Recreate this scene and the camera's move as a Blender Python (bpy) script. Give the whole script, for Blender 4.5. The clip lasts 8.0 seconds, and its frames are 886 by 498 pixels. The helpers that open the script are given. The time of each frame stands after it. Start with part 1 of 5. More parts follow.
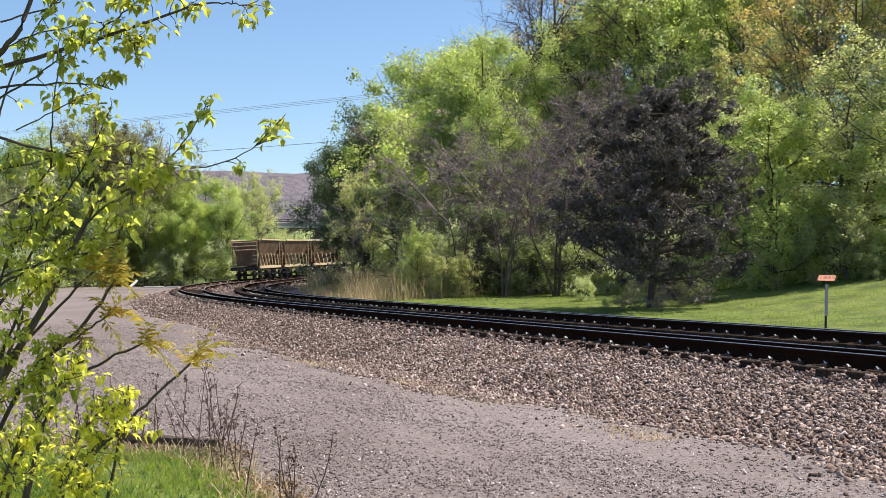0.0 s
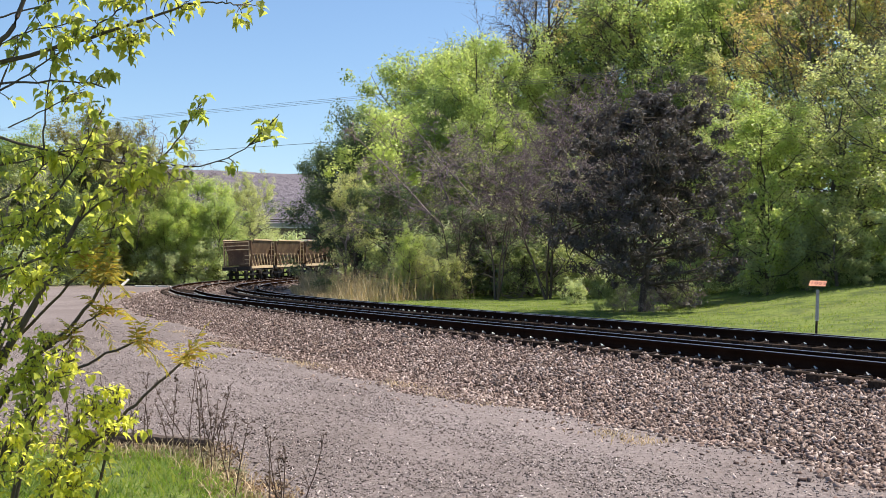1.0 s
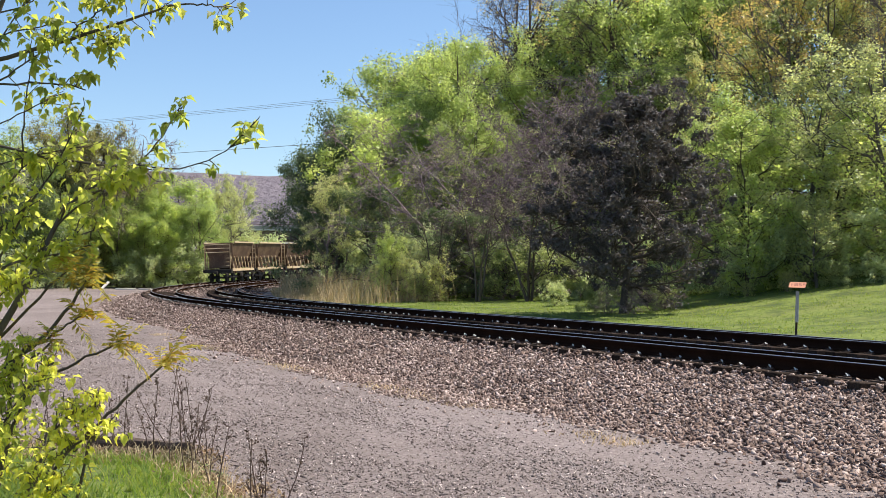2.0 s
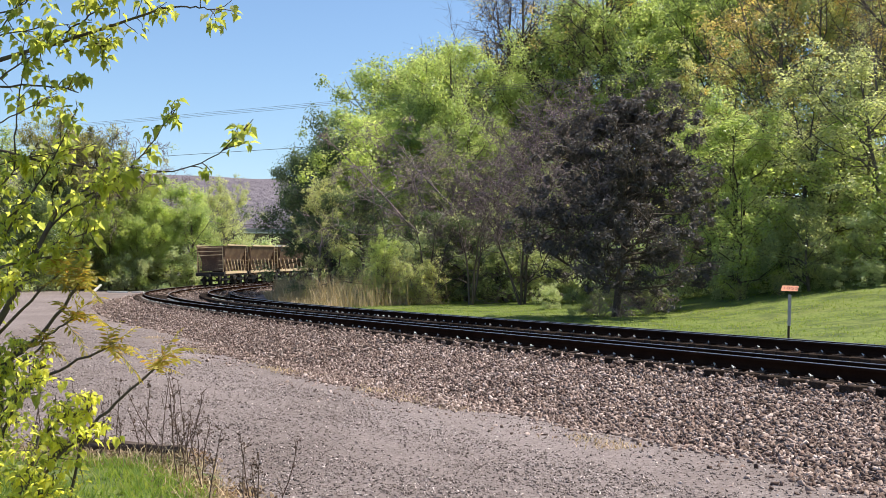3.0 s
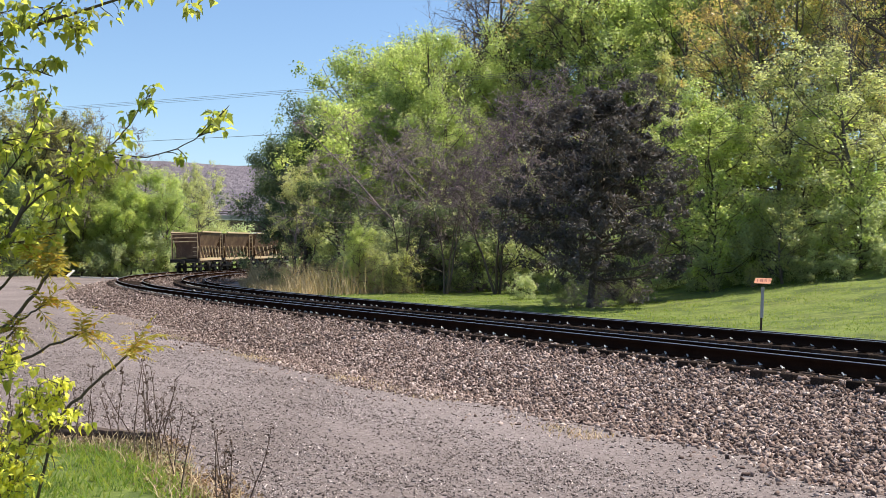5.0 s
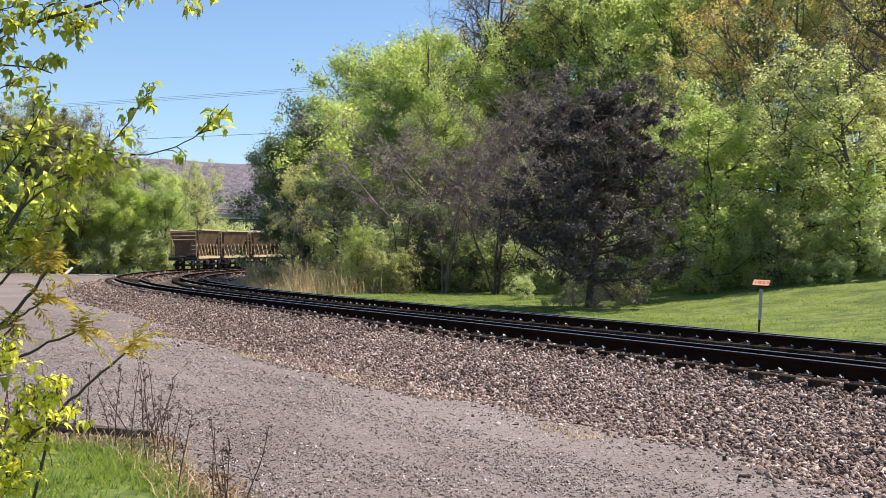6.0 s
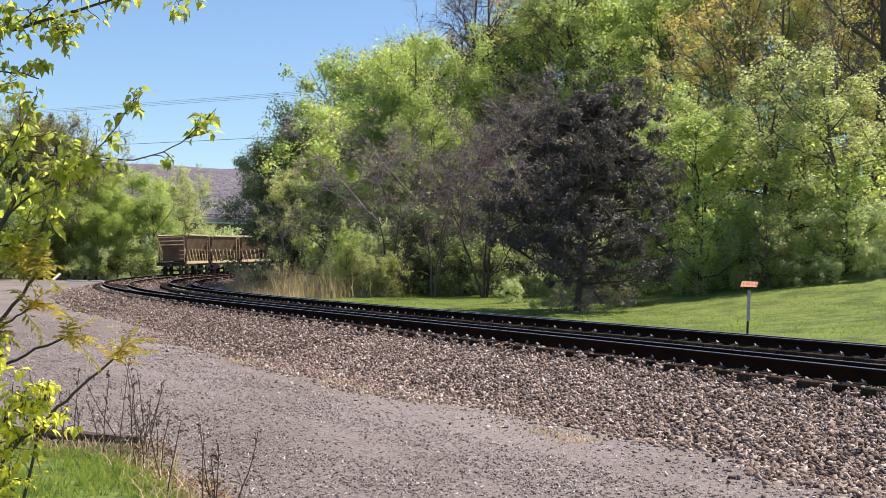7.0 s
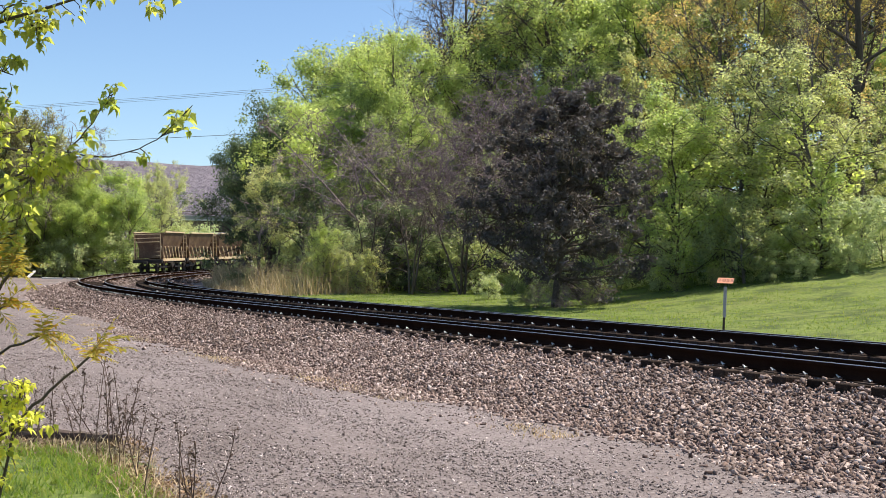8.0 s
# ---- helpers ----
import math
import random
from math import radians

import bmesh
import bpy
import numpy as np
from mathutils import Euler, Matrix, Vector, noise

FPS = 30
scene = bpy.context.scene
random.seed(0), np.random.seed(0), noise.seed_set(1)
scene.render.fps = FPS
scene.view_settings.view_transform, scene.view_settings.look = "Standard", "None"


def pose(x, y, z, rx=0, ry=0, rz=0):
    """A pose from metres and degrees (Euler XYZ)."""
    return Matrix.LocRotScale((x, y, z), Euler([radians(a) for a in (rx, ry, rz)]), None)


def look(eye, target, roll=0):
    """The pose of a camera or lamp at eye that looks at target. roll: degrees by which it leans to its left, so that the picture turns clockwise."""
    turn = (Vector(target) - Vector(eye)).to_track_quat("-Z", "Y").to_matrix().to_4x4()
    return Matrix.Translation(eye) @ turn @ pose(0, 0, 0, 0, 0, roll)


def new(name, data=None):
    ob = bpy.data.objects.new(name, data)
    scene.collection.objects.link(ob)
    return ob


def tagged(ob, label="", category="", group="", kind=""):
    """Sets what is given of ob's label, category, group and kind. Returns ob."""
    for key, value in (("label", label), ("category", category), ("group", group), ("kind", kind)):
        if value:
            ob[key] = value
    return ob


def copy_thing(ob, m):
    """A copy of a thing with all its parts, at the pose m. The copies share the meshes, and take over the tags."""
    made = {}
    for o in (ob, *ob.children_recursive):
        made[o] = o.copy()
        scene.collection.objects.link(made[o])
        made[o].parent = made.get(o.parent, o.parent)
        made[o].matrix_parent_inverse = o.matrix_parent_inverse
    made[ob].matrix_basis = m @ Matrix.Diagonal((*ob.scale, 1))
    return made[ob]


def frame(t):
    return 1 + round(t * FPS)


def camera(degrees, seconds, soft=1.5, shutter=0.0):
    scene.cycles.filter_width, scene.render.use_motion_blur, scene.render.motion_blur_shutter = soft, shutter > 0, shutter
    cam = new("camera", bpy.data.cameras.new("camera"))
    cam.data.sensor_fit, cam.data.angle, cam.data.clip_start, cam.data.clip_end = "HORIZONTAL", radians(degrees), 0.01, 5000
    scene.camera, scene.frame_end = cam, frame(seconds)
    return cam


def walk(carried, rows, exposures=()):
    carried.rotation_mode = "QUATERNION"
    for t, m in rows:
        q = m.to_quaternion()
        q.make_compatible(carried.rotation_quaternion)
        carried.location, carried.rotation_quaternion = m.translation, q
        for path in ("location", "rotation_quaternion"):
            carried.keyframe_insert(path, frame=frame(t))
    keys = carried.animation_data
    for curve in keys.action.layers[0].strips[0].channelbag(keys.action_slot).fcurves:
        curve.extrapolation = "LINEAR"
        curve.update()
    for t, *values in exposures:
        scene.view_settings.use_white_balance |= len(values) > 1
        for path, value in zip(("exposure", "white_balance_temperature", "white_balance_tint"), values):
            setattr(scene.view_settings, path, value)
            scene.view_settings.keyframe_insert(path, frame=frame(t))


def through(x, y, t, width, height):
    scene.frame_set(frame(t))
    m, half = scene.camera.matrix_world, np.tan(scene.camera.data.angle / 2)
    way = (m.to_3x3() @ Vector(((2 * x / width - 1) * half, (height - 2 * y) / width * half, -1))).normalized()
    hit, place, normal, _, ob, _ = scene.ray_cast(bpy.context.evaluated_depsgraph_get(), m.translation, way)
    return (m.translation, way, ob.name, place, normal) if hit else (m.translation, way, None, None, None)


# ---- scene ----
# The camera stands on one spot beside the track and turns slowly to its right.
cam = camera(42.03, 8.0, soft=0.6)
EYE = 1.048
ROWS = [
    (0.0, 4.613, 1.084, -0.304),
    (0.5, 4.545, 1.081, -0.398),
    (1.0, 4.227, 1.180, -0.848),
    (1.5, 3.707, 1.219, -0.853),
    (3.0, 2.963, 1.462, -0.801),
    (3.5, 2.746, 1.397, -0.899),
    (4.0, 2.132, 1.097, -0.834),
    (4.5, 1.854, 0.971, -1.130),
    (6.0, 1.676, 0.930, -1.762),
    (6.5, 1.315, 0.960, -1.593),
    (7.0, 1.117, 1.125, -1.407),
    (7.5, 0.535, 0.985, -1.516),
    (8.0, 0.000, 0.998, -1.316),
]
walk(cam, [(t, pose(0, 0, EYE, 0, 0, yaw) @ pose(0, 0, 0, 90 + pitch, 0, 0) @ pose(0, 0, 0, 0, 0, -roll)) for t, yaw, pitch, roll in ROWS], [(0.0, 0.6), (8.0, 0.6)])

# ---- light ----
SUN_EL, SUN_AZ = 59.0, 67.0          # azimuth clockwise from +y
world = bpy.data.worlds.new("world")
scene.world = world
world.use_nodes = True
wn = world.node_tree.nodes
sky = wn.new("ShaderNodeTexSky")
sky.sky_type, sky.sun_disc = "NISHITA", False
sky.sun_elevation, sky.sun_rotation = radians(SUN_EL), radians(SUN_AZ)
sky.altitude, sky.air_density, sky.dust_density, sky.ozone_density = 100, 1.0, 0.3, 5.0
wn["Background"].inputs["Strength"].default_value = 0.106
world.node_tree.links.new(sky.outputs["Color"], wn["Background"].inputs["Color"])
sun = new("sun", bpy.data.lights.new("sun", "SUN"))
sun.data.energy, sun.data.angle, sun.data.color = 5.0, radians(0.55), (1.0, 0.93, 0.81)
ce, se, ca, sa = math.cos(radians(SUN_EL)), math.sin(radians(SUN_EL)), math.cos(radians(SUN_AZ)), math.sin(radians(SUN_AZ))
sun.matrix_world = look((300 * ce * sa, 300 * ce * ca, 300 * se), (0, 0, 0))


# ---- materials ----
def material(name, rough=0.8, metal=0.0, spec=0.3):
    m = bpy.data.materials.new(name)
    m.use_nodes = True
    b = m.node_tree.nodes["Principled BSDF"]
    b.inputs["Roughness"].default_value, b.inputs["Metallic"].default_value = rough, metal
    b.inputs["Specular IOR Level"].default_value = spec
    return m, m.node_tree.nodes, m.node_tree.links, b


def ramp(nodes, links, value, stops):
    r = nodes.new("ShaderNodeValToRGB")
    e = r.color_ramp.elements
    while len(e) < len(stops):
        e.new(0.5)
    for k, (at, c) in zip(e, stops):
        k.position, k.color = at, (*c, 1)
    links.new(value, r.inputs["Fac"])
    return r.outputs["Color"]


def noise_of(nodes, links, scale, detail=5, rough=0.6, coords="Object", stretch=(1, 1, 1)):
    tc, mp, n = nodes.new("ShaderNodeTexCoord"), nodes.new("ShaderNodeMapping"), nodes.new("ShaderNodeTexNoise")
    mp.inputs["Scale"].default_value = stretch
    n.inputs["Scale"].default_value, n.inputs["Detail"].default_value, n.inputs["Roughness"].default_value = scale, detail, rough
    links.new(tc.outputs[coords], mp.inputs["Vector"])
    links.new(mp.outputs["Vector"], n.inputs["Vector"])
    return n.outputs["Fac"]


def mixed(nodes, links, kind, fac, a, b):
    m = nodes.new("ShaderNodeMix")
    m.data_type, m.blend_type = "RGBA", kind
    for key, v in (("Factor", fac), ("A", a), ("B", b)):
        slot = [s for s in m.inputs if s.name == key and (s.type == "RGBA" or key == "Factor" and s.type == "VALUE")][0]
        if isinstance(v, (int, float)):
            slot.default_value = v
        elif isinstance(v, tuple):
            slot.default_value = (*v, 1)
        else:
            links.new(v, slot)
    return [s for s in m.outputs if s.type == "RGBA"][0]


def bumped(nodes, links, bsdf, height, strength, distance):
    b = nodes.new("ShaderNodeBump")
    b.inputs["Strength"].default_value, b.inputs["Distance"].default_value = strength, distance
    links.new(height, b.inputs["Height"])
    links.new(b.outputs["Normal"], bsdf.inputs["Normal"])


def surface(name, stops, big=0.4, small=25, rough=0.85, metal=0.0, spec=0.3, bump=0.4, depth=0.01, coords="Object", stretch=(1, 1, 1), per_object=0.0, per_island=0.0, dirt=None):
    """Two scales of noise through a colour ramp, with bump from the small one."""
    m, nodes, links, b = material(name, rough, metal, spec)
    lo, hi = noise_of(nodes, links, big, 4, 0.6, coords, stretch), noise_of(nodes, links, small, 6, 0.65, coords, stretch)
    add = nodes.new("ShaderNodeMath")
    add.operation = "MULTIPLY_ADD"
    add.inputs[1].default_value = 0.5
    half = nodes.new("ShaderNodeMath")
    half.operation, half.inputs[1].default_value = "MULTIPLY", 0.5
    links.new(lo, half.inputs[0]), links.new(hi, add.inputs[0]), links.new(half.outputs[0], add.inputs[2])
    out = add.outputs[0]
    col = ramp(nodes, links, out, stops)
    for amount, node, socket in ((per_object, "ShaderNodeObjectInfo", "Random"), (per_island, "ShaderNodeNewGeometry", "Random Per Island")):
        if amount:
            src = nodes.new(node).outputs[socket]
            grey = ramp(nodes, links, src, ((0, (1 - amount,) * 3), (1, (1 + amount,) * 3)))
            col = mixed(nodes, links, "MULTIPLY", 1.0, col, grey)
    if dirt:
        patch = ramp(nodes, links, noise_of(nodes, links, dirt[0], 6, 0.7, coords), ((dirt[1], (0, 0, 0)), (min(1, dirt[1] + 0.12), (1, 1, 1))))
        col = mixed(nodes, links, "MIX", patch, col, dirt[2])
    links.new(col, b.inputs["Base Color"])
    bumped(nodes, links, b, hi, bump, depth)
    return m


def stones(name, colours, rough=0.9):
    """Each stone takes its own colour, with a little grain over it."""
    m, nodes, links, b = material(name, rough, 0, 0.25)
    n = len(colours)
    r = nodes.new("ShaderNodeNewGeometry").outputs["Random Per Island"]
    col = ramp(nodes, links, r, [(i / max(1, n - 1), c) for i, c in enumerate(colours)])
    grain = noise_of(nodes, links, 60, 4)
    col = mixed(nodes, links, "MULTIPLY", 0.6, col, ramp(nodes, links, grain, ((0.2, (0.55,) * 3), (0.8, (1.35,) * 3))))
    links.new(col, b.inputs["Base Color"])
    bumped(nodes, links, b, grain, 0.5, 0.006)
    return m


def leaves(name, colours, through=0.55, rough=0.42):
    """Thin leaves: light comes through from the far side; colour varies leaf by leaf and tree by tree."""
    m, nodes, links, b = material(name, rough, 0, 0.65)
    n = len(colours)
    isl = nodes.new("ShaderNodeNewGeometry").outputs["Random Per Island"]
    col = ramp(nodes, links, isl, [(i / max(1, n - 1), c) for i, c in enumerate(colours)])
    tone = ramp(nodes, links, nodes.new("ShaderNodeObjectInfo").outputs["Random"], ((0, (0.8, 0.82, 0.8)), (1, (1.15, 1.1, 1.0))))
    col = mixed(nodes, links, "MULTIPLY", 1.0, col, tone)
    clump = ramp(nodes, links, noise_of(nodes, links, 0.7, 3), ((0.3, (0.6, 0.66, 0.62)), (0.7, (1.28, 1.22, 1.15))))
    col = mixed(nodes, links, "MULTIPLY", 1.0, col, clump)
    links.new(col, b.inputs["Base Color"])
    tr, mx = nodes.new("ShaderNodeBsdfTranslucent"), nodes.new("ShaderNodeMixShader")
    bright = mixed(nodes, links, "MULTIPLY", 1.0, col, (2.0, 1.9, 1.5))
    links.new(bright, tr.inputs["Color"])
    mx.inputs["Fac"].default_value = through
    links.new(b.outputs["BSDF"], mx.inputs[1]), links.new(tr.outputs["BSDF"], mx.inputs[2])
    links.new(mx.outputs["Shader"], nodes["Material Output"].inputs["Surface"])
    return m


# near-black brown: shadow of the gaps between loose stones is in this colour
M_BALLAST_SHADED = surface("ballast_bed", ((0.3, (0.02, 0.015, 0.013)), (0.5, (0.06, 0.046, 0.04)), (0.7, (0.13, 0.105, 0.09))), 0.3, 22, bump=1.0, depth=0.04)
# near-black to pale spread also imitates shadowed and sunlit stone faces
M_STONE = stones("ballast_stone", ((0.093, 0.061, 0.049), (0.188, 0.130, 0.107), (0.385, 0.294, 0.254), (0.066, 0.041, 0.033), (0.27, 0.184, 0.152), (0.62, 0.50, 0.445)))
# darkest chips stand in for pebble shadows, palest for their lit tops
M_PEBBLE = stones("road_gravel", ((0.12, 0.093, 0.083), (0.35, 0.288, 0.264), (0.065, 0.051, 0.045), (0.25, 0.204, 0.186), (0.66, 0.565, 0.525)))
M_RAIL = surface("rail_steel", ((0.3, (0.011, 0.0055, 0.004)), (0.7, (0.034, 0.018, 0.012))), 2, 60, 0.95, 0.0, 0.0, 0.3, 0.003)
M_HEAD = surface("rail_head_polished", ((0.3, (0.42, 0.40, 0.38)), (0.7, (0.56, 0.54, 0.52))), 1, 50, 0.38, 1.0, 0.5, 0.05, 0.001, stretch=(0.3, 0.3, 1))
M_TIE = surface("creosoted_wood", ((0.3, (0.016, 0.011, 0.009)), (0.55, (0.045, 0.032, 0.025)), (0.75, (0.14, 0.105, 0.083))), 1.5, 30, 0.95, 0, 0.05, 0.8, 0.01, stretch=(1, 8, 8), per_object=0.45)
M_CLIP = surface("galvanised_clip", ((0.3, (0.6, 0.58, 0.55)), (0.7, (0.8, 0.78, 0.75))), 8, 60, 0.5, 0.3, 0.5, 0.2, 0.002)
M_PLATE = surface("rusted_plate", ((0.3, (0.05, 0.03, 0.022)), (0.7, (0.13, 0.08, 0.055))), 6, 60, 0.75, 0.3, 0.4, 0.4, 0.003)
M_BARK = surface("bark", ((0.3, (0.045, 0.035, 0.029)), (0.7, (0.16, 0.13, 0.105))), 2, 18, 0.95, 0, 0.1, 1.0, 0.02, stretch=(1, 1, 0.25), per_object=0.25)
M_BARK_GREY = surface("grey_bark", ((0.3, (0.09, 0.075, 0.068)), (0.7, (0.23, 0.195, 0.18))), 2, 18, 0.95, 0, 0.1, 0.8, 0.02, stretch=(1, 1, 0.25), per_object=0.25)
M_BARK_TWIG = surface("purple_brown_twig", ((0.3, (0.137, 0.103, 0.104)), (0.7, (0.379, 0.298, 0.300))), 1, 12, 0.95, 0, 0.1, 0.4, 0.01, per_object=0.3)
M_GREEN = leaves("leaf_green", ((0.210, 0.278, 0.102), (0.309, 0.389, 0.137), (0.237, 0.324, 0.137), (0.405, 0.465, 0.182)))
M_FRESH = leaves("leaf_fresh", ((0.281, 0.372, 0.129), (0.387, 0.469, 0.163), (0.332, 0.430, 0.180), (0.467, 0.521, 0.229)))
M_YELLOW = leaves("leaf_yellow_green", ((0.325, 0.374, 0.166), (0.435, 0.462, 0.220), (0.380, 0.430, 0.251), (0.303, 0.341, 0.220)))
M_ORANGE = leaves("leaf_orange_bud", ((0.401, 0.295, 0.132), (0.475, 0.370, 0.161), (0.358, 0.328, 0.146), (0.442, 0.411, 0.161)))
# deep green, darkened further in place of shade pockets inside the wood
M_DEEP = leaves("leaf_deep_green_shade", ((0.070, 0.109, 0.061), (0.109, 0.157, 0.077), (0.156, 0.210, 0.102), (0.082, 0.119, 0.077)), 0.5)
M_OLIVE = leaves("leaf_olive_bud", ((0.230, 0.218, 0.098), (0.310, 0.287, 0.127), (0.196, 0.207, 0.092), (0.356, 0.322, 0.138)), 0.45)
# grey-green of undergrowth leaves in shade, held in the leaf colour
M_SHADE = leaves("leaf_grey_green_shade", ((0.195, 0.240, 0.128), (0.285, 0.345, 0.180), (0.375, 0.435, 0.225), (0.225, 0.255, 0.150)), 0.5)
# pale leaves, lightened further for sunlight missing under the trees
M_PALELEAF = leaves("leaf_pale_undergrowth_lit", ((0.377, 0.446, 0.256), (0.471, 0.525, 0.322), (0.424, 0.491, 0.343), (0.317, 0.389, 0.235)), 0.5)
M_CEDAR = leaves("cedar_spray", ((0.065, 0.057, 0.063), (0.123, 0.103, 0.116), (0.082, 0.080, 0.076), (0.170, 0.136, 0.154)), 0.2, 0.8)
M_REED = leaves("dry_reed", ((0.414, 0.310, 0.196), (0.552, 0.425, 0.276), (0.345, 0.276, 0.149), (0.598, 0.471, 0.333)), 0.15, 0.8)
M_BLADE = leaves("grass_blade", ((0.08, 0.145, 0.02), (0.13, 0.21, 0.028), (0.18, 0.25, 0.036), (0.22, 0.25, 0.055)), 0.45, 0.85)
M_MAPLE = leaves("maple_leaf", ((0.224, 0.280, 0.067), (0.470, 0.504, 0.112), (0.325, 0.375, 0.090), (0.515, 0.526, 0.134), (0.146, 0.196, 0.050)), 0.75, 0.45)
M_SUMAC = leaves("young_orange_leaf", ((0.27, 0.22, 0.045), (0.32, 0.25, 0.05), (0.27, 0.28, 0.045), (0.36, 0.20, 0.05)), 0.5, 0.5)
M_LITTER = leaves("dead_leaf", ((0.20, 0.13, 0.08), (0.30, 0.21, 0.14), (0.14, 0.09, 0.06), (0.36, 0.27, 0.19)), 0.1, 0.85)
M_STALK = surface("dry_stalk", ((0.3, (0.06, 0.04, 0.03)), (0.7, (0.15, 0.10, 0.075))), 6, 40, 0.95, bump=0.3)
M_CAR = surface("tan_car_paint", ((0.3, (0.044, 0.024, 0.016)), (0.5, (0.145, 0.084, 0.049)), (0.75, (0.428, 0.282, 0.158))), 0.7, 14, 0.65, 0, 0.35, 0.3, 0.004, dirt=(1.1, 0.5, (0.114, 0.058, 0.034)))
M_CAR_EDGE = surface("pale_car_sill", ((0.3, (0.414, 0.294, 0.162)), (0.7, (0.713, 0.546, 0.342))), 1, 14, 0.6, 0, 0.35, 0.2, 0.003)
M_UNDER = surface("grimy_underframe", ((0.3, (0.015, 0.013, 0.012)), (0.7, (0.06, 0.05, 0.042))), 2, 30, 0.8, 0, 0.3, 0.4, 0.004)
M_CONCRETE = surface("concrete", ((0.3, (0.30, 0.27, 0.24)), (0.7, (0.47, 0.44, 0.40))), 0.2, 6, 0.9, 0, 0.2, 0.4, 0.01)
M_PALE = surface("pale_concrete_edge", ((0.3, (0.55, 0.52, 0.48)), (0.7, (0.72, 0.69, 0.65))), 0.2, 6, 0.9, 0, 0.2, 0.3, 0.01)
M_GIRDER = surface("weathered_girder", ((0.3, (0.09, 0.065, 0.05)), (0.7, (0.17, 0.13, 0.105))), 0.3, 8, 0.8, 0.1, 0.3, 0.3, 0.01)
M_POST = surface("sign_post_dark", ((0.3, (0.03, 0.02, 0.015)), (0.7, (0.08, 0.05, 0.04))), 5, 60, 0.8, bump=0.4, depth=0.003)
M_POSTGREY = surface("sign_post_reflective_tape", ((0.3, (0.30, 0.27, 0.28)), (0.7, (0.52, 0.47, 0.48))), 12, 60, 0.6, bump=0.4, depth=0.003)
M_SIGN = surface("faded_orange_plate", ((0.3, (0.42, 0.135, 0.06)), (0.7, (0.52, 0.21, 0.11))), 6, 60, 0.5, bump=0.1, depth=0.001)
M_INK = surface("dark_red_digits", ((0.3, (0.12, 0.02, 0.01)), (0.7, (0.22, 0.04, 0.02))), 6, 60, 0.6, bump=0.1, depth=0.001)
M_LOG = surface("weathered_log", ((0.3, (0.04, 0.028, 0.022)), (0.7, (0.15, 0.11, 0.088))), 2, 25, 0.95, bump=0.8, depth=0.01, stretch=(0.3, 3, 3))
M_WIRE = surface("cable_grey", ((0.3, (0.12, 0.12, 0.135)), (0.7, (0.19, 0.19, 0.21))), 0.5, 5, 0.6, bump=0.0)
# bare woods; the lightened, bluish tone has distance haze mixed in
M_HILL = surface("bare_hill_woods_hazed", ((0.3, (0.094, 0.083, 0.099)), (0.45, (0.195, 0.169, 0.194)), (0.58, (0.250, 0.219, 0.241)), (0.75, (0.226, 0.231, 0.181))), 0.012, 0.14, 1.0, 0, 0.0, 1.0, 6.0)


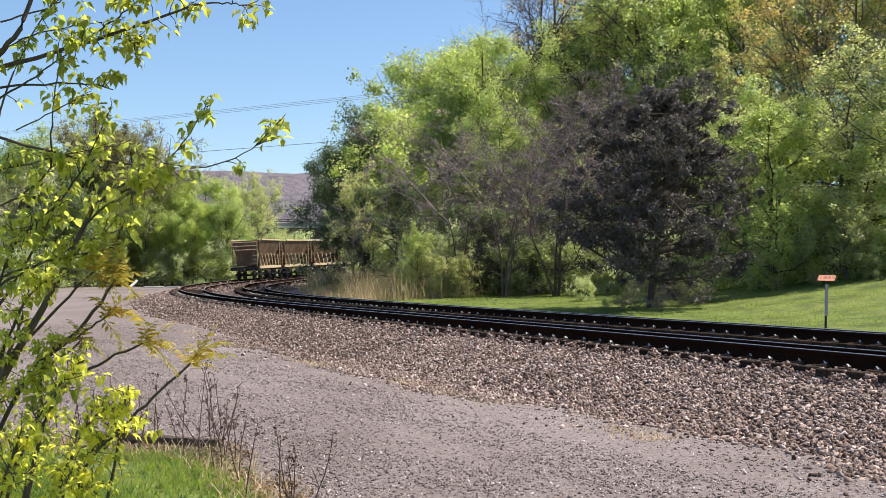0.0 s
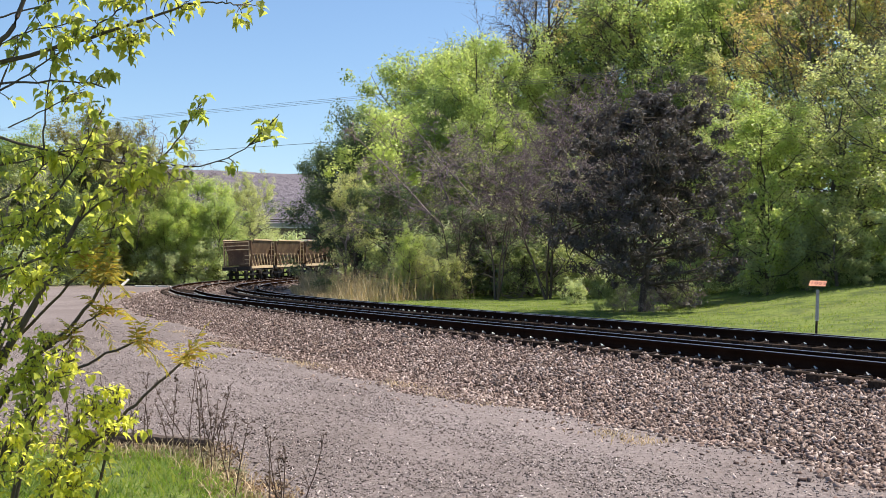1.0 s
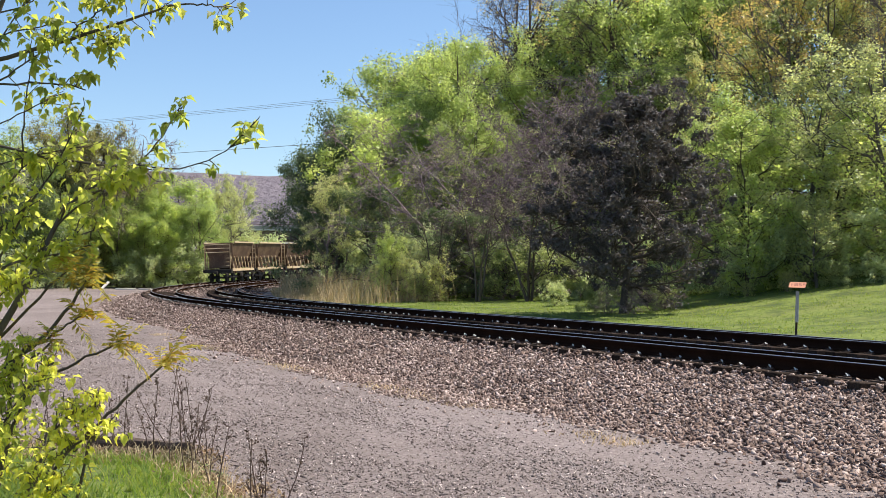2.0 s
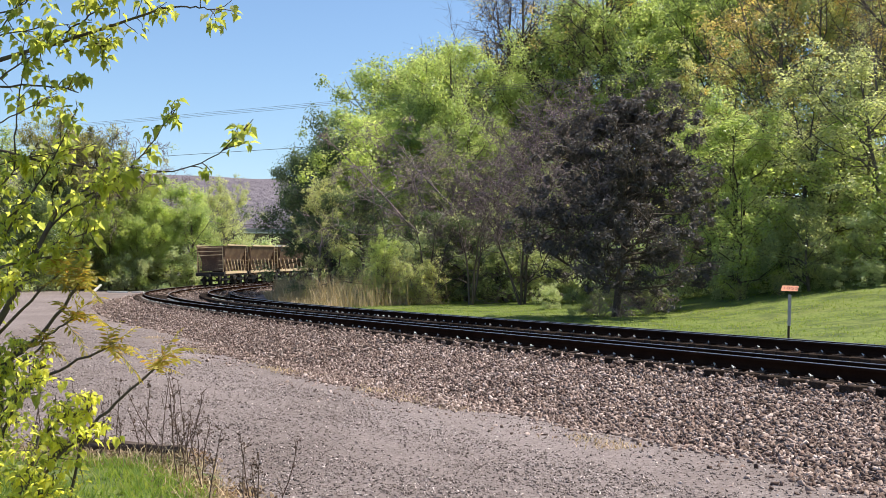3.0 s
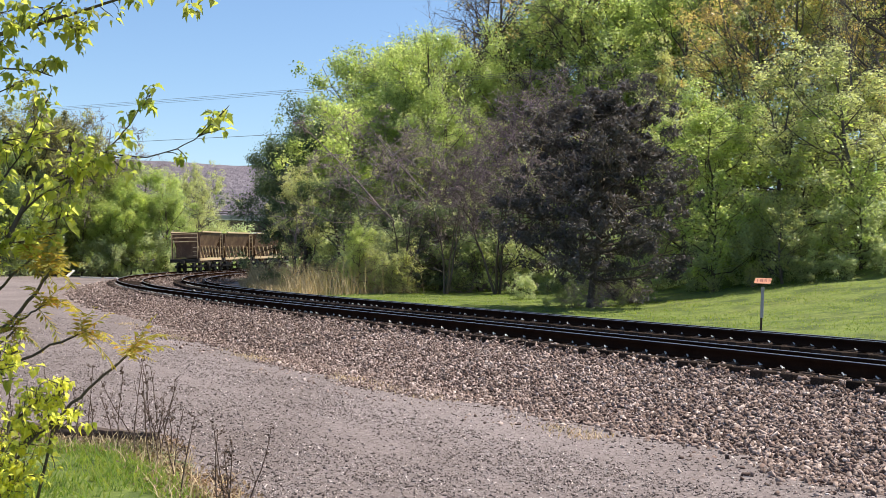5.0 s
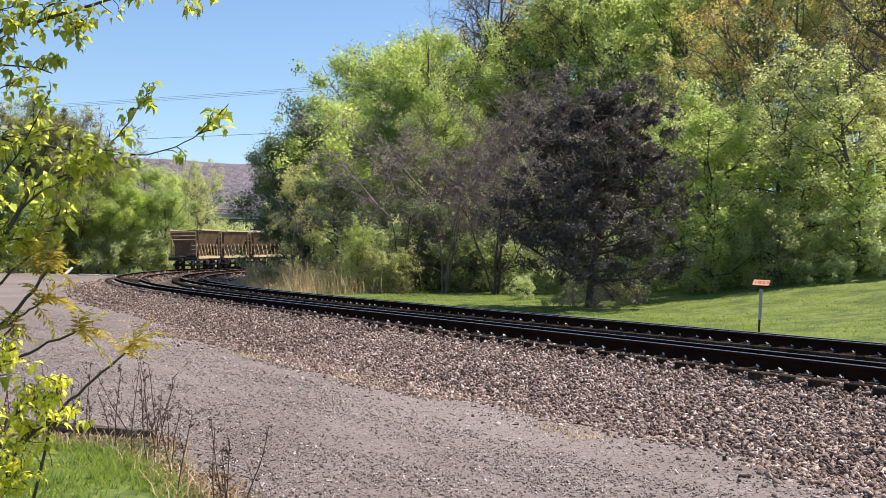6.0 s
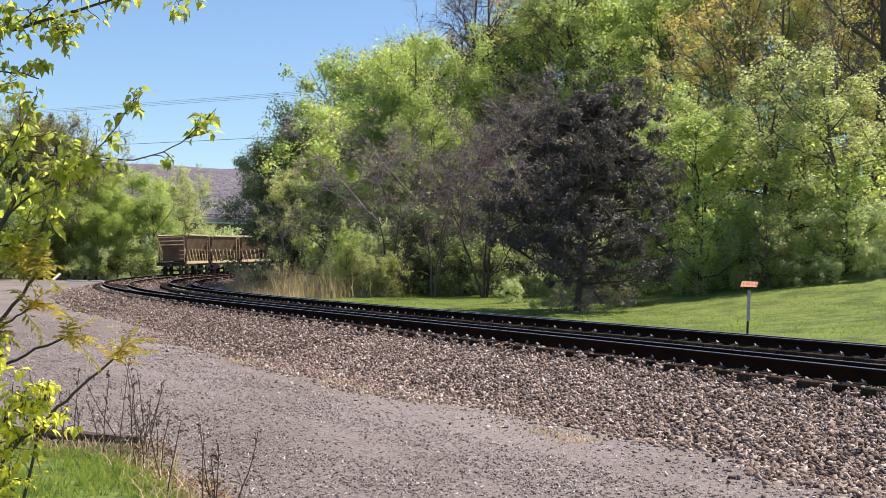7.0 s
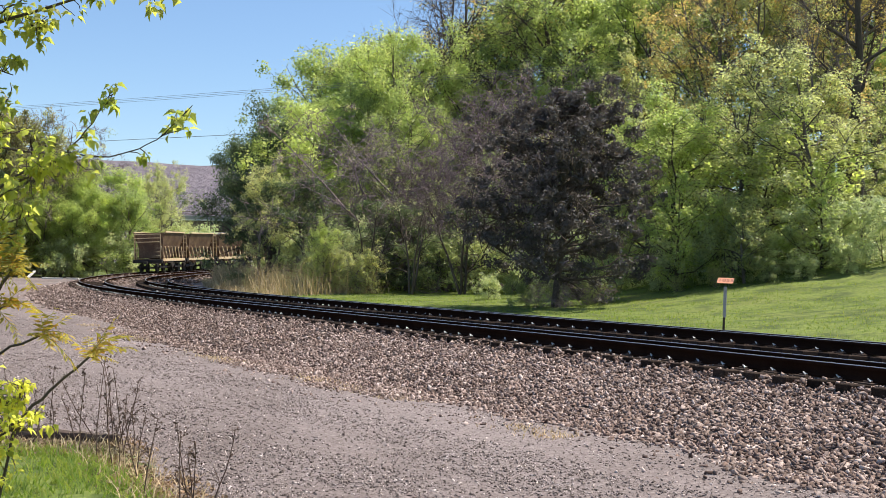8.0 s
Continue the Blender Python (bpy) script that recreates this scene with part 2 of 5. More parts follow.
def ground_material():
    """Gravel where the attribute 'gravel' is 1, lawn elsewhere, with a ragged border."""
    m, nodes, links, b = material("ground_gravel_and_grass", 0.95, 0, 0.15)
    g_lo, g_hi = noise_of(nodes, links, 0.25, 5, 0.6, "Object", (1, 0.5, 1)), noise_of(nodes, links, 26, 8, 0.75)
    cells, tc = nodes.new("ShaderNodeTexVoronoi"), nodes.new("ShaderNodeTexCoord")
    cells.inputs["Scale"].default_value, cells.inputs["Randomness"].default_value = 34, 1.0
    links.new(tc.outputs["Object"], cells.inputs["Vector"])
    tone = nodes.new("ShaderNodeSeparateColor")
    links.new(cells.outputs["Color"], tone.inputs["Color"])
    gravel = ramp(nodes, links, tone.outputs["Red"], ((0.0, (0.158, 0.131, 0.124)), (0.3, (0.191, 0.158, 0.152)), (0.7, (0.230, 0.193, 0.185)), (1.0, (0.278, 0.239, 0.229))))
    gravel = mixed(nodes, links, "MULTIPLY", 0.7, gravel, ramp(nodes, links, g_hi, ((0.32, (0.55, 0.53, 0.52)), (0.62, (1.3, 1.28, 1.27)))))
    gravel = mixed(nodes, links, "MULTIPLY", 1.0, gravel, ramp(nodes, links, g_lo, ((0.3, (0.75, 0.72, 0.69)), (0.7, (1.2, 1.2, 1.2)))))
    pit = nodes.new("ShaderNodeMath")
    pit.operation = "SUBTRACT"
    links.new(g_hi, pit.inputs[0]), links.new(cells.outputs["Distance"], pit.inputs[1])
    l_lo, l_hi = noise_of(nodes, links, 0.35, 5), noise_of(nodes, links, 9, 6, 0.7)
    lawn = ramp(nodes, links, l_hi, ((0.3, (0.073, 0.101, 0.025)), (0.5, (0.150, 0.189, 0.043)), (0.72, (0.249, 0.282, 0.076))))
    lawn = mixed(nodes, links, "MIX", ramp(nodes, links, l_lo, ((0.48, (0, 0, 0)), (0.7, (0.6, 0.6, 0.6)))), lawn, (0.22, 0.22, 0.075))
    # dark green mottling, with tree shade on the lawn painted in too
    lawn = mixed(nodes, links, "MIX", ramp(nodes, links, noise_of(nodes, links, 0.7, 7, 0.72), ((0.46, (0, 0, 0)), (0.6, (0.9, 0.9, 0.9)))), lawn, (0.06, 0.085, 0.026))
    at = nodes.new("ShaderNodeAttribute")
    at.attribute_name = "gravel"
    mul = nodes.new("ShaderNodeMath")
    mul.operation, mul.inputs[1].default_value = "MULTIPLY_ADD", 0.5
    edge = noise_of(nodes, links, 2.2, 6, 0.7)
    links.new(edge, mul.inputs[0]), links.new(at.outputs["Fac"], mul.inputs[2])
    mask = ramp(nodes, links, mul.outputs[0], ((0.70, (0, 0, 0)), (0.80, (1, 1, 1))))
    links.new(mixed(nodes, links, "MIX", mask, lawn, gravel), b.inputs["Base Color"])
    bumped(nodes, links, b, pit.outputs[0], 0.4, 0.01)
    return m


M_GROUND = ground_material()


# ---- mesh helpers ----
def mesh_of(name, verts, faces, mat, smooth=False):
    """A mesh from vertex and face arrays; all faces have the same number of corners when faces is an array."""
    me = bpy.data.meshes.new(name)
    if isinstance(faces, np.ndarray):
        n, k = faces.shape
        me.vertices.add(len(verts))
        me.vertices.foreach_set("co", np.asarray(verts, np.float32).ravel())
        me.loops.add(n * k)
        me.loops.foreach_set("vertex_index", faces.astype(np.int32).ravel())
        me.polygons.add(n)
        me.polygons.foreach_set("loop_start", np.arange(0, n * k, k, dtype=np.int32))
        me.update(calc_edges=True)
        me.validate()
    else:
        me.from_pydata([tuple(v) for v in verts], [], faces)
    me.materials.append(mat)
    if smooth:
        me.shade_smooth()
    return me


def child(name, me, parent, label="", m=None, kind=""):
    ob = new(name, me)
    ob.parent = parent
    if m is not None:
        ob.matrix_basis = m
    return tagged(ob, label, kind=kind)


def part(name, bm, mat, parent, label="", m=None):
    me = bpy.data.meshes.new(name)
    bm.to_mesh(me)
    bm.free()
    me.materials.append(mat)
    return child(name, me, parent, label, m)


def box(bm, cx, cy, cz, sx, sy, sz, bevel=0.0, m=None):
    """A box about a centre, its edges bevelled."""
    made = bmesh.ops.create_cube(bm, size=1, matrix=(m or Matrix()) @ Matrix.Translation((cx, cy, cz)) @ Matrix.Diagonal((sx, sy, sz, 1)))
    if bevel:
        edges = list({e for v in made["verts"] for e in v.link_edges})
        bmesh.ops.bevel(bm, geom=edges, offset=bevel, segments=1, affect="EDGES")
    return bm


def rod(bm, a, b, r, r2=None, sides=8):
    a, b = Vector(a), Vector(b)
    m = Matrix.Translation((a + b) / 2) @ (b - a).to_track_quat("Z", "Y").to_matrix().to_4x4()
    bmesh.ops.create_cone(bm, cap_ends=True, segments=sides, radius1=r, radius2=r if r2 is None else r2, depth=(b - a).length, matrix=m)
    return bm


# ---- the line of the track ----
# s runs along the outer rail of the near track from beside the camera into the bend; n goes to the inside of the bend.
STEP = 0.25
S = np.arange(-45, 190, STEP)
SC = np.minimum(S, 122) / 100


def bend():
    k = (0.0109 + 2 * 0.5378 * SC + 3 * 0.0187 * SC ** 2) / 100
    k[S < 0] = 0.0001
    i0 = int(np.argmin(abs(S)))
    h = -np.cumsum(k) * STEP
    h += 0.5299 - h[i0]
    x, y = np.cumsum(-np.sin(h)) * STEP, np.cumsum(np.cos(h)) * STEP
    z = -0.0256 * SC - 1.1522 * SC ** 2 + 1.3689 * SC ** 3
    z[S < 0] = 0
    return x - x[i0] + 5.652, y - y[i0] + 12.985, z, h


TX, TY, TZ, TH = bend()
D = 4.05             # from track to track
GAUGE = 1.505        # from rail middle to rail middle
CANT = -0.07         # the inner rail lies lower


def on_track(s, n=0.0, z=0.0):
    s = np.asarray(s, float)
    x, y, zz, h = (np.interp(s, S, a) for a in (TX, TY, TZ, TH))
    return np.stack([x + n * np.cos(h), y + n * np.sin(h), zz + z], -1)


def track_frame(s, n=0.0, z=0.0, tilt=0.0):
    """A pose on the track: x across to the inside, y along."""
    p, h = on_track(s, n, z), float(np.interp(s, S, TH))
    return Matrix.Translation(p) @ pose(0, 0, 0, 0, tilt, math.degrees(h))


def to_track(x, y):
    """The nearest s, the offset n and the rail's height there, for arrays of places."""
    xs, ys = np.ravel(x), np.ravel(y)
    i = np.empty(len(xs), int)
    tx, ty = TX[::4], TY[::4]
    for a in range(0, len(xs), 4000):
        d = (xs[a:a + 4000, None] - tx) ** 2 + (ys[a:a + 4000, None] - ty) ** 2
        i[a:a + 4000] = d.argmin(1) * 4
    n = (xs - TX[i]) * np.cos(TH[i]) + (ys - TY[i]) * np.sin(TH[i])
    return S[i], n, TZ[i]


def ease(v, a, b):
    t = np.clip((v - a) / (b - a), 0, 1)
    return t * t * (3 - 2 * t)


def wave(x, y, size, seed=0.0):
    """Smooth irregular swell, about -1 to 1."""
    u, v = x / size + seed, y / size - 1.7 * seed
    return (np.sin(u * 1.9 + 1.3 * np.sin(v * 1.1 + seed)) + np.sin(v * 2.3 - 0.7 * np.sin(u * 1.7)) + np.sin((u + v) * 3.1 + seed)) / 3


def bank_border(x):
    """How far ahead the grass on the camera's own side reaches."""
    return np.where(x > -1.2, 7.1 + (x + 1.2) * -2.0, np.minimum(7.6 + (-1.2 - x) * 2.0, 11.8 + 0.12 * (-x - 3.3)))


def ground_height(x, y):
    x, y = np.asarray(x, float), np.asarray(y, float)
    shape = np.broadcast(x, y).shape
    x, y = np.broadcast_to(x, shape).ravel(), np.broadcast_to(y, shape).ravel()
    s, n, rail = to_track(x, y)
    base = -0.82 + 0.04 * wave(x, y, 6)
    inner = np.clip(n - 6.5, 0, None)
    lawn = -0.5 + inner * (0.042 + 0.062 * ease(x, 3, 14)) * (1 - 0.3 * ease(inner, 20, 60)) + 0.03 * wave(x, y, 4, 2.0)
    lawn += 0.16 * np.clip(n - 21, 0, 70)                     # the wooded slope
    lawn = np.where(n > 6.5, lawn, base)
    z = base + (lawn - base) * ease(n, 5.5, 7.5)
    z = np.where((n > -2.6) & (n < 6.6), -1.02, z) + rail * ease(y, 20, 60) * np.where(n > -2.6, 1, 0.35) * (1 - ease(abs(n), 30, 80))
    far = ease(np.hypot(x, y - 60), 200, 500)
    z = z * (1 - far) + far * (-1.0)
    on_bank = ease(bank_border(x) - y, -0.3, 1.5) * (n < -3)
    return (z + 0.10 * on_bank).reshape(shape)


# ---- ground ----
def axis(stops):
    out = []
    for (a, step), (b, _) in zip(stops, stops[1:]):
        out += list(np.arange(a, b, step))
    return np.array(out + [stops[-1][0]])


def build_ground():
    xs = axis(((-2500, 250), (-500, 50), (-100, 5), (-50, 0.8), (-12, 0.3), (9, 0.8), (40, 5), (120, 40), (500, 250), (2500, 1)))
    ys = axis(((-600, 100), (-100, 10), (-10, 0.3), (17, 0.8), (135, 5), (250, 50), (700, 250), (4200, 1)))
    x, y = np.meshgrid(xs, ys)
    z = ground_height(x, y)
    v = np.stack([x, y, z], -1).reshape(-1, 3)
    w = len(xs)
    i = (np.arange(len(ys) - 1)[:, None] * w + np.arange(w - 1)[None]).ravel()
    me = mesh_of("ground", v, np.stack([i, i + 1, i + w + 1, i + w], -1), M_GROUND, True)
    s, n, _ = to_track(v[:, 0], v[:, 1])
    gravel = 1 - ease(n - 2.6 * ease(s, 44, 60), 5.8, 6.8)
    gravel *= 1 - ease(bank_border(v[:, 0]) - v[:, 1] + 0.3 * wave(v[:, 0], v[:, 1], 1.2), -0.4, 0.6) * (v[:, 1] < 40)
    gravel *= 1 - ease(v[:, 1] + 0.25 * v[:, 0], 104, 112)
    a = me.attributes.new("gravel", "FLOAT", "POINT")
    a.data.foreach_set("value", gravel.astype(np.float32))
    return tagged(new("ground", me), "grey gravel lot running into sunlit mown grass", "ground", kind="structure")


ground = build_ground()


def sweep(name, profile, s, mat, smooth=False, rough=0.0, closed=False):
    """Carries a cross-section (n, z) along the track."""
    s = np.asarray(s)
    rows = np.stack([on_track(s, n, z) for n, z in profile], 1)
    if rough:
        rows[:, 1:-1, 2] += rough * np.random.default_rng(5).uniform(-1, 1, rows[:, 1:-1, 2].shape)
        rows[:, 1:-1, :2] += rough * np.random.default_rng(6).uniform(-1, 1, rows[:, 1:-1, :2].shape)
    k, m = len(s), len(profile)
    idx = np.arange(k * m).reshape(k, m)
    if closed:
        idx = np.concatenate([idx, idx[:, :1]], 1)
    f = np.stack([idx[:-1, :-1], idx[1:, :-1], idx[1:, 1:], idx[:-1, 1:]], -1).reshape(-1, 4)[:, ::-1]
    return mesh_of(name, rows.reshape(-1, 3), f, mat, smooth)


def bed_top(n):
    """Height of the ballast under the rails at an offset."""
    pts = ((-3.1, -0.86), (-2.4, -0.73), (-1.6, -0.56), (-0.95, -0.42), (-0.68, -0.345), (-0.5, -0.305), (-0.3, -0.285), (0.2, -0.29), (1.4, -0.34), (1.7, -0.34), (2.3, -0.40), (3.0, -0.42), (3.6, -0.37), (4.3, -0.32), (5.3, -0.34), (5.7, -0.32), (6.3, -0.4), (7.4, -0.62))
    return np.interp(n, [p[0] for p in pts], [p[1] for p in pts])


bed_n = np.concatenate([np.arange(-3.1, -0.5, 0.26), np.arange(-0.5, 6.3, 0.5), np.arange(6.3, 7.5, 0.35)])
ballast = tagged(new("ballast_bed", sweep("ballast_bed", [(n, float(bed_top(n))) for n in bed_n], np.arange(-44, 185, 0.4), M_BALLAST_SHADED, False, 0.025)),
                 "raised crushed-stone bed under the tracks, darkened for shade between the stones", "ballast", kind="structure")


# ---- tracks ----
def rail_profile(n, dz):
    """A flat-bottomed rail 186 mm high, clockwise from the foot."""
    half = ((0.076, -0.186), (0.076, -0.172), (0.03, -0.155), (0.011, -0.135), (0.011, -0.06), (0.036, -0.043), (0.036, -0.006))
    return [(n + a, b + dz) for a, b in half] + [(n - a, b + dz) for a, b in reversed(half)]


def head_profile(n, dz):
    return [(n - 0.021, dz - 0.008), (n - 0.015, dz + 0.001), (n + 0.015, dz + 0.001), (n + 0.021, dz - 0.008)]


def tie_mesh():
    bm = bmesh.new()
    box(bm, 0, 0, -0.09, 2.59, 0.228, 0.18, 0.012)
    me = bpy.data.meshes.new("tie")
    bm.to_mesh(me)
    bm.free()
    me.materials.append(M_TIE)
    return me


def clip_mesh():
    """A sprung steel clip: a hook that rises from the shoulder and bears on the rail's foot."""
    bm = bmesh.new()
    pts = [(-0.045, -0.036, 0.012), (-0.05, -0.016, 0.034), (-0.036, 0.012, 0.046), (-0.012, 0.024, 0.038), (0.0, 0.01, 0.024), (0.008, -0.016, 0.018)]
    for a, b in zip(pts, pts[1:]):
        rod(bm, a, b, 0.009, sides=5)
    me = bpy.data.meshes.new("rail_clip")
    bm.to_mesh(me)
    bm.free()
    me.materials.append(M_CLIP)
    return me


def plate_mesh():
    bm = bmesh.new()
    box(bm, 0, 0, 0.006, 0.36, 0.19, 0.02, 0.004)
    box(bm, -0.11, 0, 0.022, 0.03, 0.12, 0.03, 0.004)
    box(bm, 0.11, 0, 0.022, 0.03, 0.12, 0.03, 0.004)
    me = bpy.data.meshes.new("tie_plate")
    bm.to_mesh(me)
    bm.free()
    me.materials.append(M_PLATE)
    return me


TIE, CLIP, PLATE = tie_mesh(), clip_mesh(), plate_mesh()


def build_track(name, n0, dz, phase, label):
    track = tagged(new(name), label, "railway track")
    run = np.concatenate([np.arange(-44, 120, 0.5), np.arange(120, 180, 1.0)])
    for n, z in ((n0, dz), (n0 + GAUGE, dz + CANT)):
        rail = child("rail", sweep("rail", rail_profile(n, z), run, M_RAIL, False, closed=True), track)
        child("running_surface", sweep("running_surface", head_profile(n, z), run, M_HEAD), rail, "bright worn top of the rail")
    tilt = math.degrees(math.atan2(-CANT, GAUGE))
    rng = random.Random(int(phase * 100) + 7)
    for i in range(-12, 284):
        s = phase + i * 0.4997 + rng.uniform(-0.03, 0.03)
        m = track_frame(s, n0 + GAUGE / 2 + rng.uniform(-0.07, 0.07), dz + CANT / 2 - 0.207, tilt) @ pose(0, 0, 0, 0, 0, rng.uniform(-1.2, 1.2))
        tie = child("tie", TIE, track, m=m)
        if -10 <= i <= 120:
            for side in (-1, 1):
                child("tie_plate", PLATE, tie, m=pose(side * GAUGE / 2, 0, 0.004))
                if rng.random() > 0.03:
                    for inner in ((-1, 1) if i < 60 else (-1,)):
                        child("rail_clip", CLIP, tie, m=pose(side * GAUGE / 2 + inner * 0.075, rng.uniform(-0.02, 0.02), 0.02, 0, 0, 0 if inner < 0 else 180))
    return track


near_track = build_track("near_track", 0.0, 0.0, 15.877 - 31 * 0.4997 + 0.0, "dark steel rails on creosoted wooden ties beside the gravel")
far_track = build_track("far_track", D, 0.01, 0.31, "second pair of dark rails on wooden ties beside the grass")


# ---- loose stone ----
def rock_field(name, centres, sizes, mat, seed, label, category, chips=False):
    """Broken stones: skewed, long blocks, or four-faced chips where they are small, most of them on their flat side."""
    rng = np.random.default_rng(seed)
    n = len(centres)
    if chips:
        lump = np.array([(1, 0.2, -0.2), (-0.6, 0.9, -0.1), (-0.6, -0.9, -0.2), (0.0, 0.1, 1.1)], float) * 0.7
        faces = np.array([(0, 1, 3), (1, 2, 3), (2, 0, 3), (0, 2, 1)])
    else:
        lump = np.array([(x, y, z) for x in (-1, 1) for y in (-1, 1) for z in (-1, 1)], float) * 0.5
        faces = np.array([(0, 1, 3, 2), (4, 6, 7, 5), (0, 4, 5, 1), (2, 3, 7, 6), (0, 2, 6, 4), (1, 5, 7, 3)])
    k = len(lump)
    v = lump[None] * (1 + rng.uniform(-0.5, 0.25, (n, k, 3)))
    v *= rng.uniform(0.7, 1.3, (n, 1, 3)) * np.array([1.6, 0.95, 0.5]) * np.asarray(sizes)[:, None, None]
    q = rng.normal(size=(n, 4)) * np.array([0.7, 0.36, 0.36, 1.0])
    q /= np.linalg.norm(q, axis=1, keepdims=True)
    w, x, y, z = q.T
    r = np.stack([np.stack([1 - 2 * (y * y + z * z), 2 * (x * y - z * w), 2 * (x * z + y * w)], -1),
                  np.stack([2 * (x * y + z * w), 1 - 2 * (x * x + z * z), 2 * (y * z - x * w)], -1),
                  np.stack([2 * (x * z - y * w), 2 * (y * z + x * w), 1 - 2 * (x * x + y * y)], -1)], 1)
    v = np.einsum("nij,nkj->nki", r, v) + np.asarray(centres)[:, None]
    f = (faces[None] + (np.arange(n) * k)[:, None, None]).reshape(-1, faces.shape[1])
    return tagged(new(name, mesh_of(name, v.reshape(-1, 3), f, mat)), label, category, kind="stuff")


def scatter_ballast(s0, s1, n0, n1, count, size, seed):
    rng = np.random.default_rng(seed)
    s, n = rng.uniform(s0, s1, count), rng.uniform(n0, n1, count)
    n = n - 0.55 * ease(s, 1, 9) * ease(-n, 1.0, 3.1) + (0.3 * wave(s, s * 0.3, 1.4) + 0.25 * wave(s, s, 4.0)) * ease(-n, 1.2, 2.6) + rng.normal(size=count) * 0.12 * ease(-n, 2.2, 2.9)
    p = on_track(s)
    h = np.interp(s, S, TH)
    p[:, 0] += n * np.cos(h)
    p[:, 1] += n * np.sin(h)
    p[:, 2] += np.maximum(bed_top(n), -0.83) + rng.uniform(-0.5, 0.9, count) * size
    return p, size * rng.uniform(0.5, 1.4, count)


def build_stones():
    a = [scatter_ballast(-4, 14, -3.2, -0.15, 80000, 0.039, 1), scatter_ballast(14, 36, -3.1, -0.15, 42000, 0.056, 2), scatter_ballast(36, 80, -3.0, -0.15, 18000, 0.075, 3), scatter_ballast(-4, 40, -4.2, -2.7, 2600, 0.04, 9)]
    # stone filling the cribs between the near track's ties, up to their tops
    rng = np.random.default_rng(10)
    gap = np.repeat(np.arange(-10, 110), 64)
    s, n = 15.877 + (gap - 30.5) * 0.4997 + rng.uniform(-0.14, 0.14, len(gap)), rng.uniform(-0.8, -0.06, len(gap))
    a.append((on_track(s, 0) + np.stack([n * np.cos(np.interp(s, S, TH)), n * np.sin(np.interp(s, S, TH)), np.interp(n, (-0.8, -0.56, -0.1), (-0.36, -0.235, -0.225)) + rng.uniform(-0.03, 0.02, len(gap))], -1), 0.04 * rng.uniform(0.5, 1.4, len(gap))))
    for near, group, seed in ((True, (a[0], a[3], a[4]), 11), (False, (a[1], a[2]), 13)):
        rock_field("ballast_shoulder_stone", np.concatenate([q[0] for q in group]), np.concatenate([q[1] for q in group]), M_STONE, seed, "loose angular brown-grey crushed stone beside the ties", "ballast", not near)
    b = [scatter_ballast(-4, 70, 0.2, 1.35, 6500, 0.045, 4), scatter_ballast(-4, 100, 1.75, 3.9, 11000, 0.06, 5), scatter_ballast(-4, 70, 4.3, 5.4, 5000, 0.045, 6), scatter_ballast(-4, 90, 5.8, 7.2, 6000, 0.08, 7), scatter_ballast(70, 130, -2.6, 7.2, 6000, 0.15, 8)]
    rock_field("ballast_bed_stone", np.concatenate([q[0] for q in b]), np.concatenate([q[1] for q in b]), M_STONE, 12, "crushed stone packed between the rails", "ballast", True)
    # chips on the lot: thick between the wheel tracks, thin on the swept strips beside the bed and at the near edge
    rng = np.random.default_rng(21)
    x, y = rng.uniform(-19, 7, 900000), 8.2 + 46 * rng.uniform(0, 1, 900000) ** 2.0
    s, n, _ = to_track(x, y)
    swept = np.exp(-((n + 4.35 + 0.12 * wave(s, s, 3)) / 0.28) ** 2) + 0.75 * np.exp(-((n + 6.1 + 0.15 * wave(s, s, 4, 1.0)) / 0.2) ** 2) + 0.6 * ease(-n, 8.2, 9.4)
    patch = 0.5 + 0.5 * wave(x, y, 1.3, 3.0) + 0.35 * wave(x, y, 0.45, 5.0)
    keep = (n < -3.0) & (y > bank_border(x) - 0.2) & (rng.uniform(0, 1, len(x)) < np.clip(0.24 + 0.75 * patch, 0.14, 1.0) * (1 - 0.7 * np.clip(swept, 0, 1)) * (0.5 + 0.5 * ease(-n, 3.9, 5.0)) * (1 - ease(y, 24, 54)) * (1 - ease(-x, 9, 19)))
    x, y = x[keep], y[keep]
    rock_field("loose_gravel", np.stack([x, y, ground_height(x, y) + 0.004], -1), 0.007 + 0.025 * rng.uniform(0, 1, len(x)) ** 2.8, M_PEBBLE, 22, "pale loose gravel strewn over the lot", "gravel", True)


build_stones()


# ---- trees ----
def tube_set(branches):
    """Tapered tubes along polylines: (points, first radius, last radius, sides)."""
    vs, fs, base = [], [], 0
    for pts, r0, r1, k in branches:
        pts = np.asarray(pts, float)
        m = len(pts)
        t = np.gradient(pts, axis=0)
        t /= np.linalg.norm(t, axis=1, keepdims=True) + 1e-9
        ref = np.where(np.abs(t[:, 2:3]) > 0.9, np.array([[1.0, 0, 0]]), np.array([[0, 0, 1.0]]))
        u = np.cross(t, ref)
        u /= np.linalg.norm(u, axis=1, keepdims=True) + 1e-9
        w = np.cross(t, u)
        a = np.arange(k) * 2 * np.pi / k
        rad = np.linspace(r0, r1, m)[:, None, None]
        ring = pts[:, None] + rad * (np.cos(a)[None, :, None] * u[:, None] + np.sin(a)[None, :, None] * w[:, None])
        vs.append(ring.reshape(-1, 3))
        i = np.arange(m - 1)[:, None] * k + np.arange(k)[None]
        j = np.arange(m - 1)[:, None] * k + (np.arange(k)[None] + 1) % k
        fs.append((np.stack([i, j, j + k, i + k], -1).reshape(-1, 4)) + base)
        base += m * k
    return np.concatenate(vs), np.concatenate(fs)


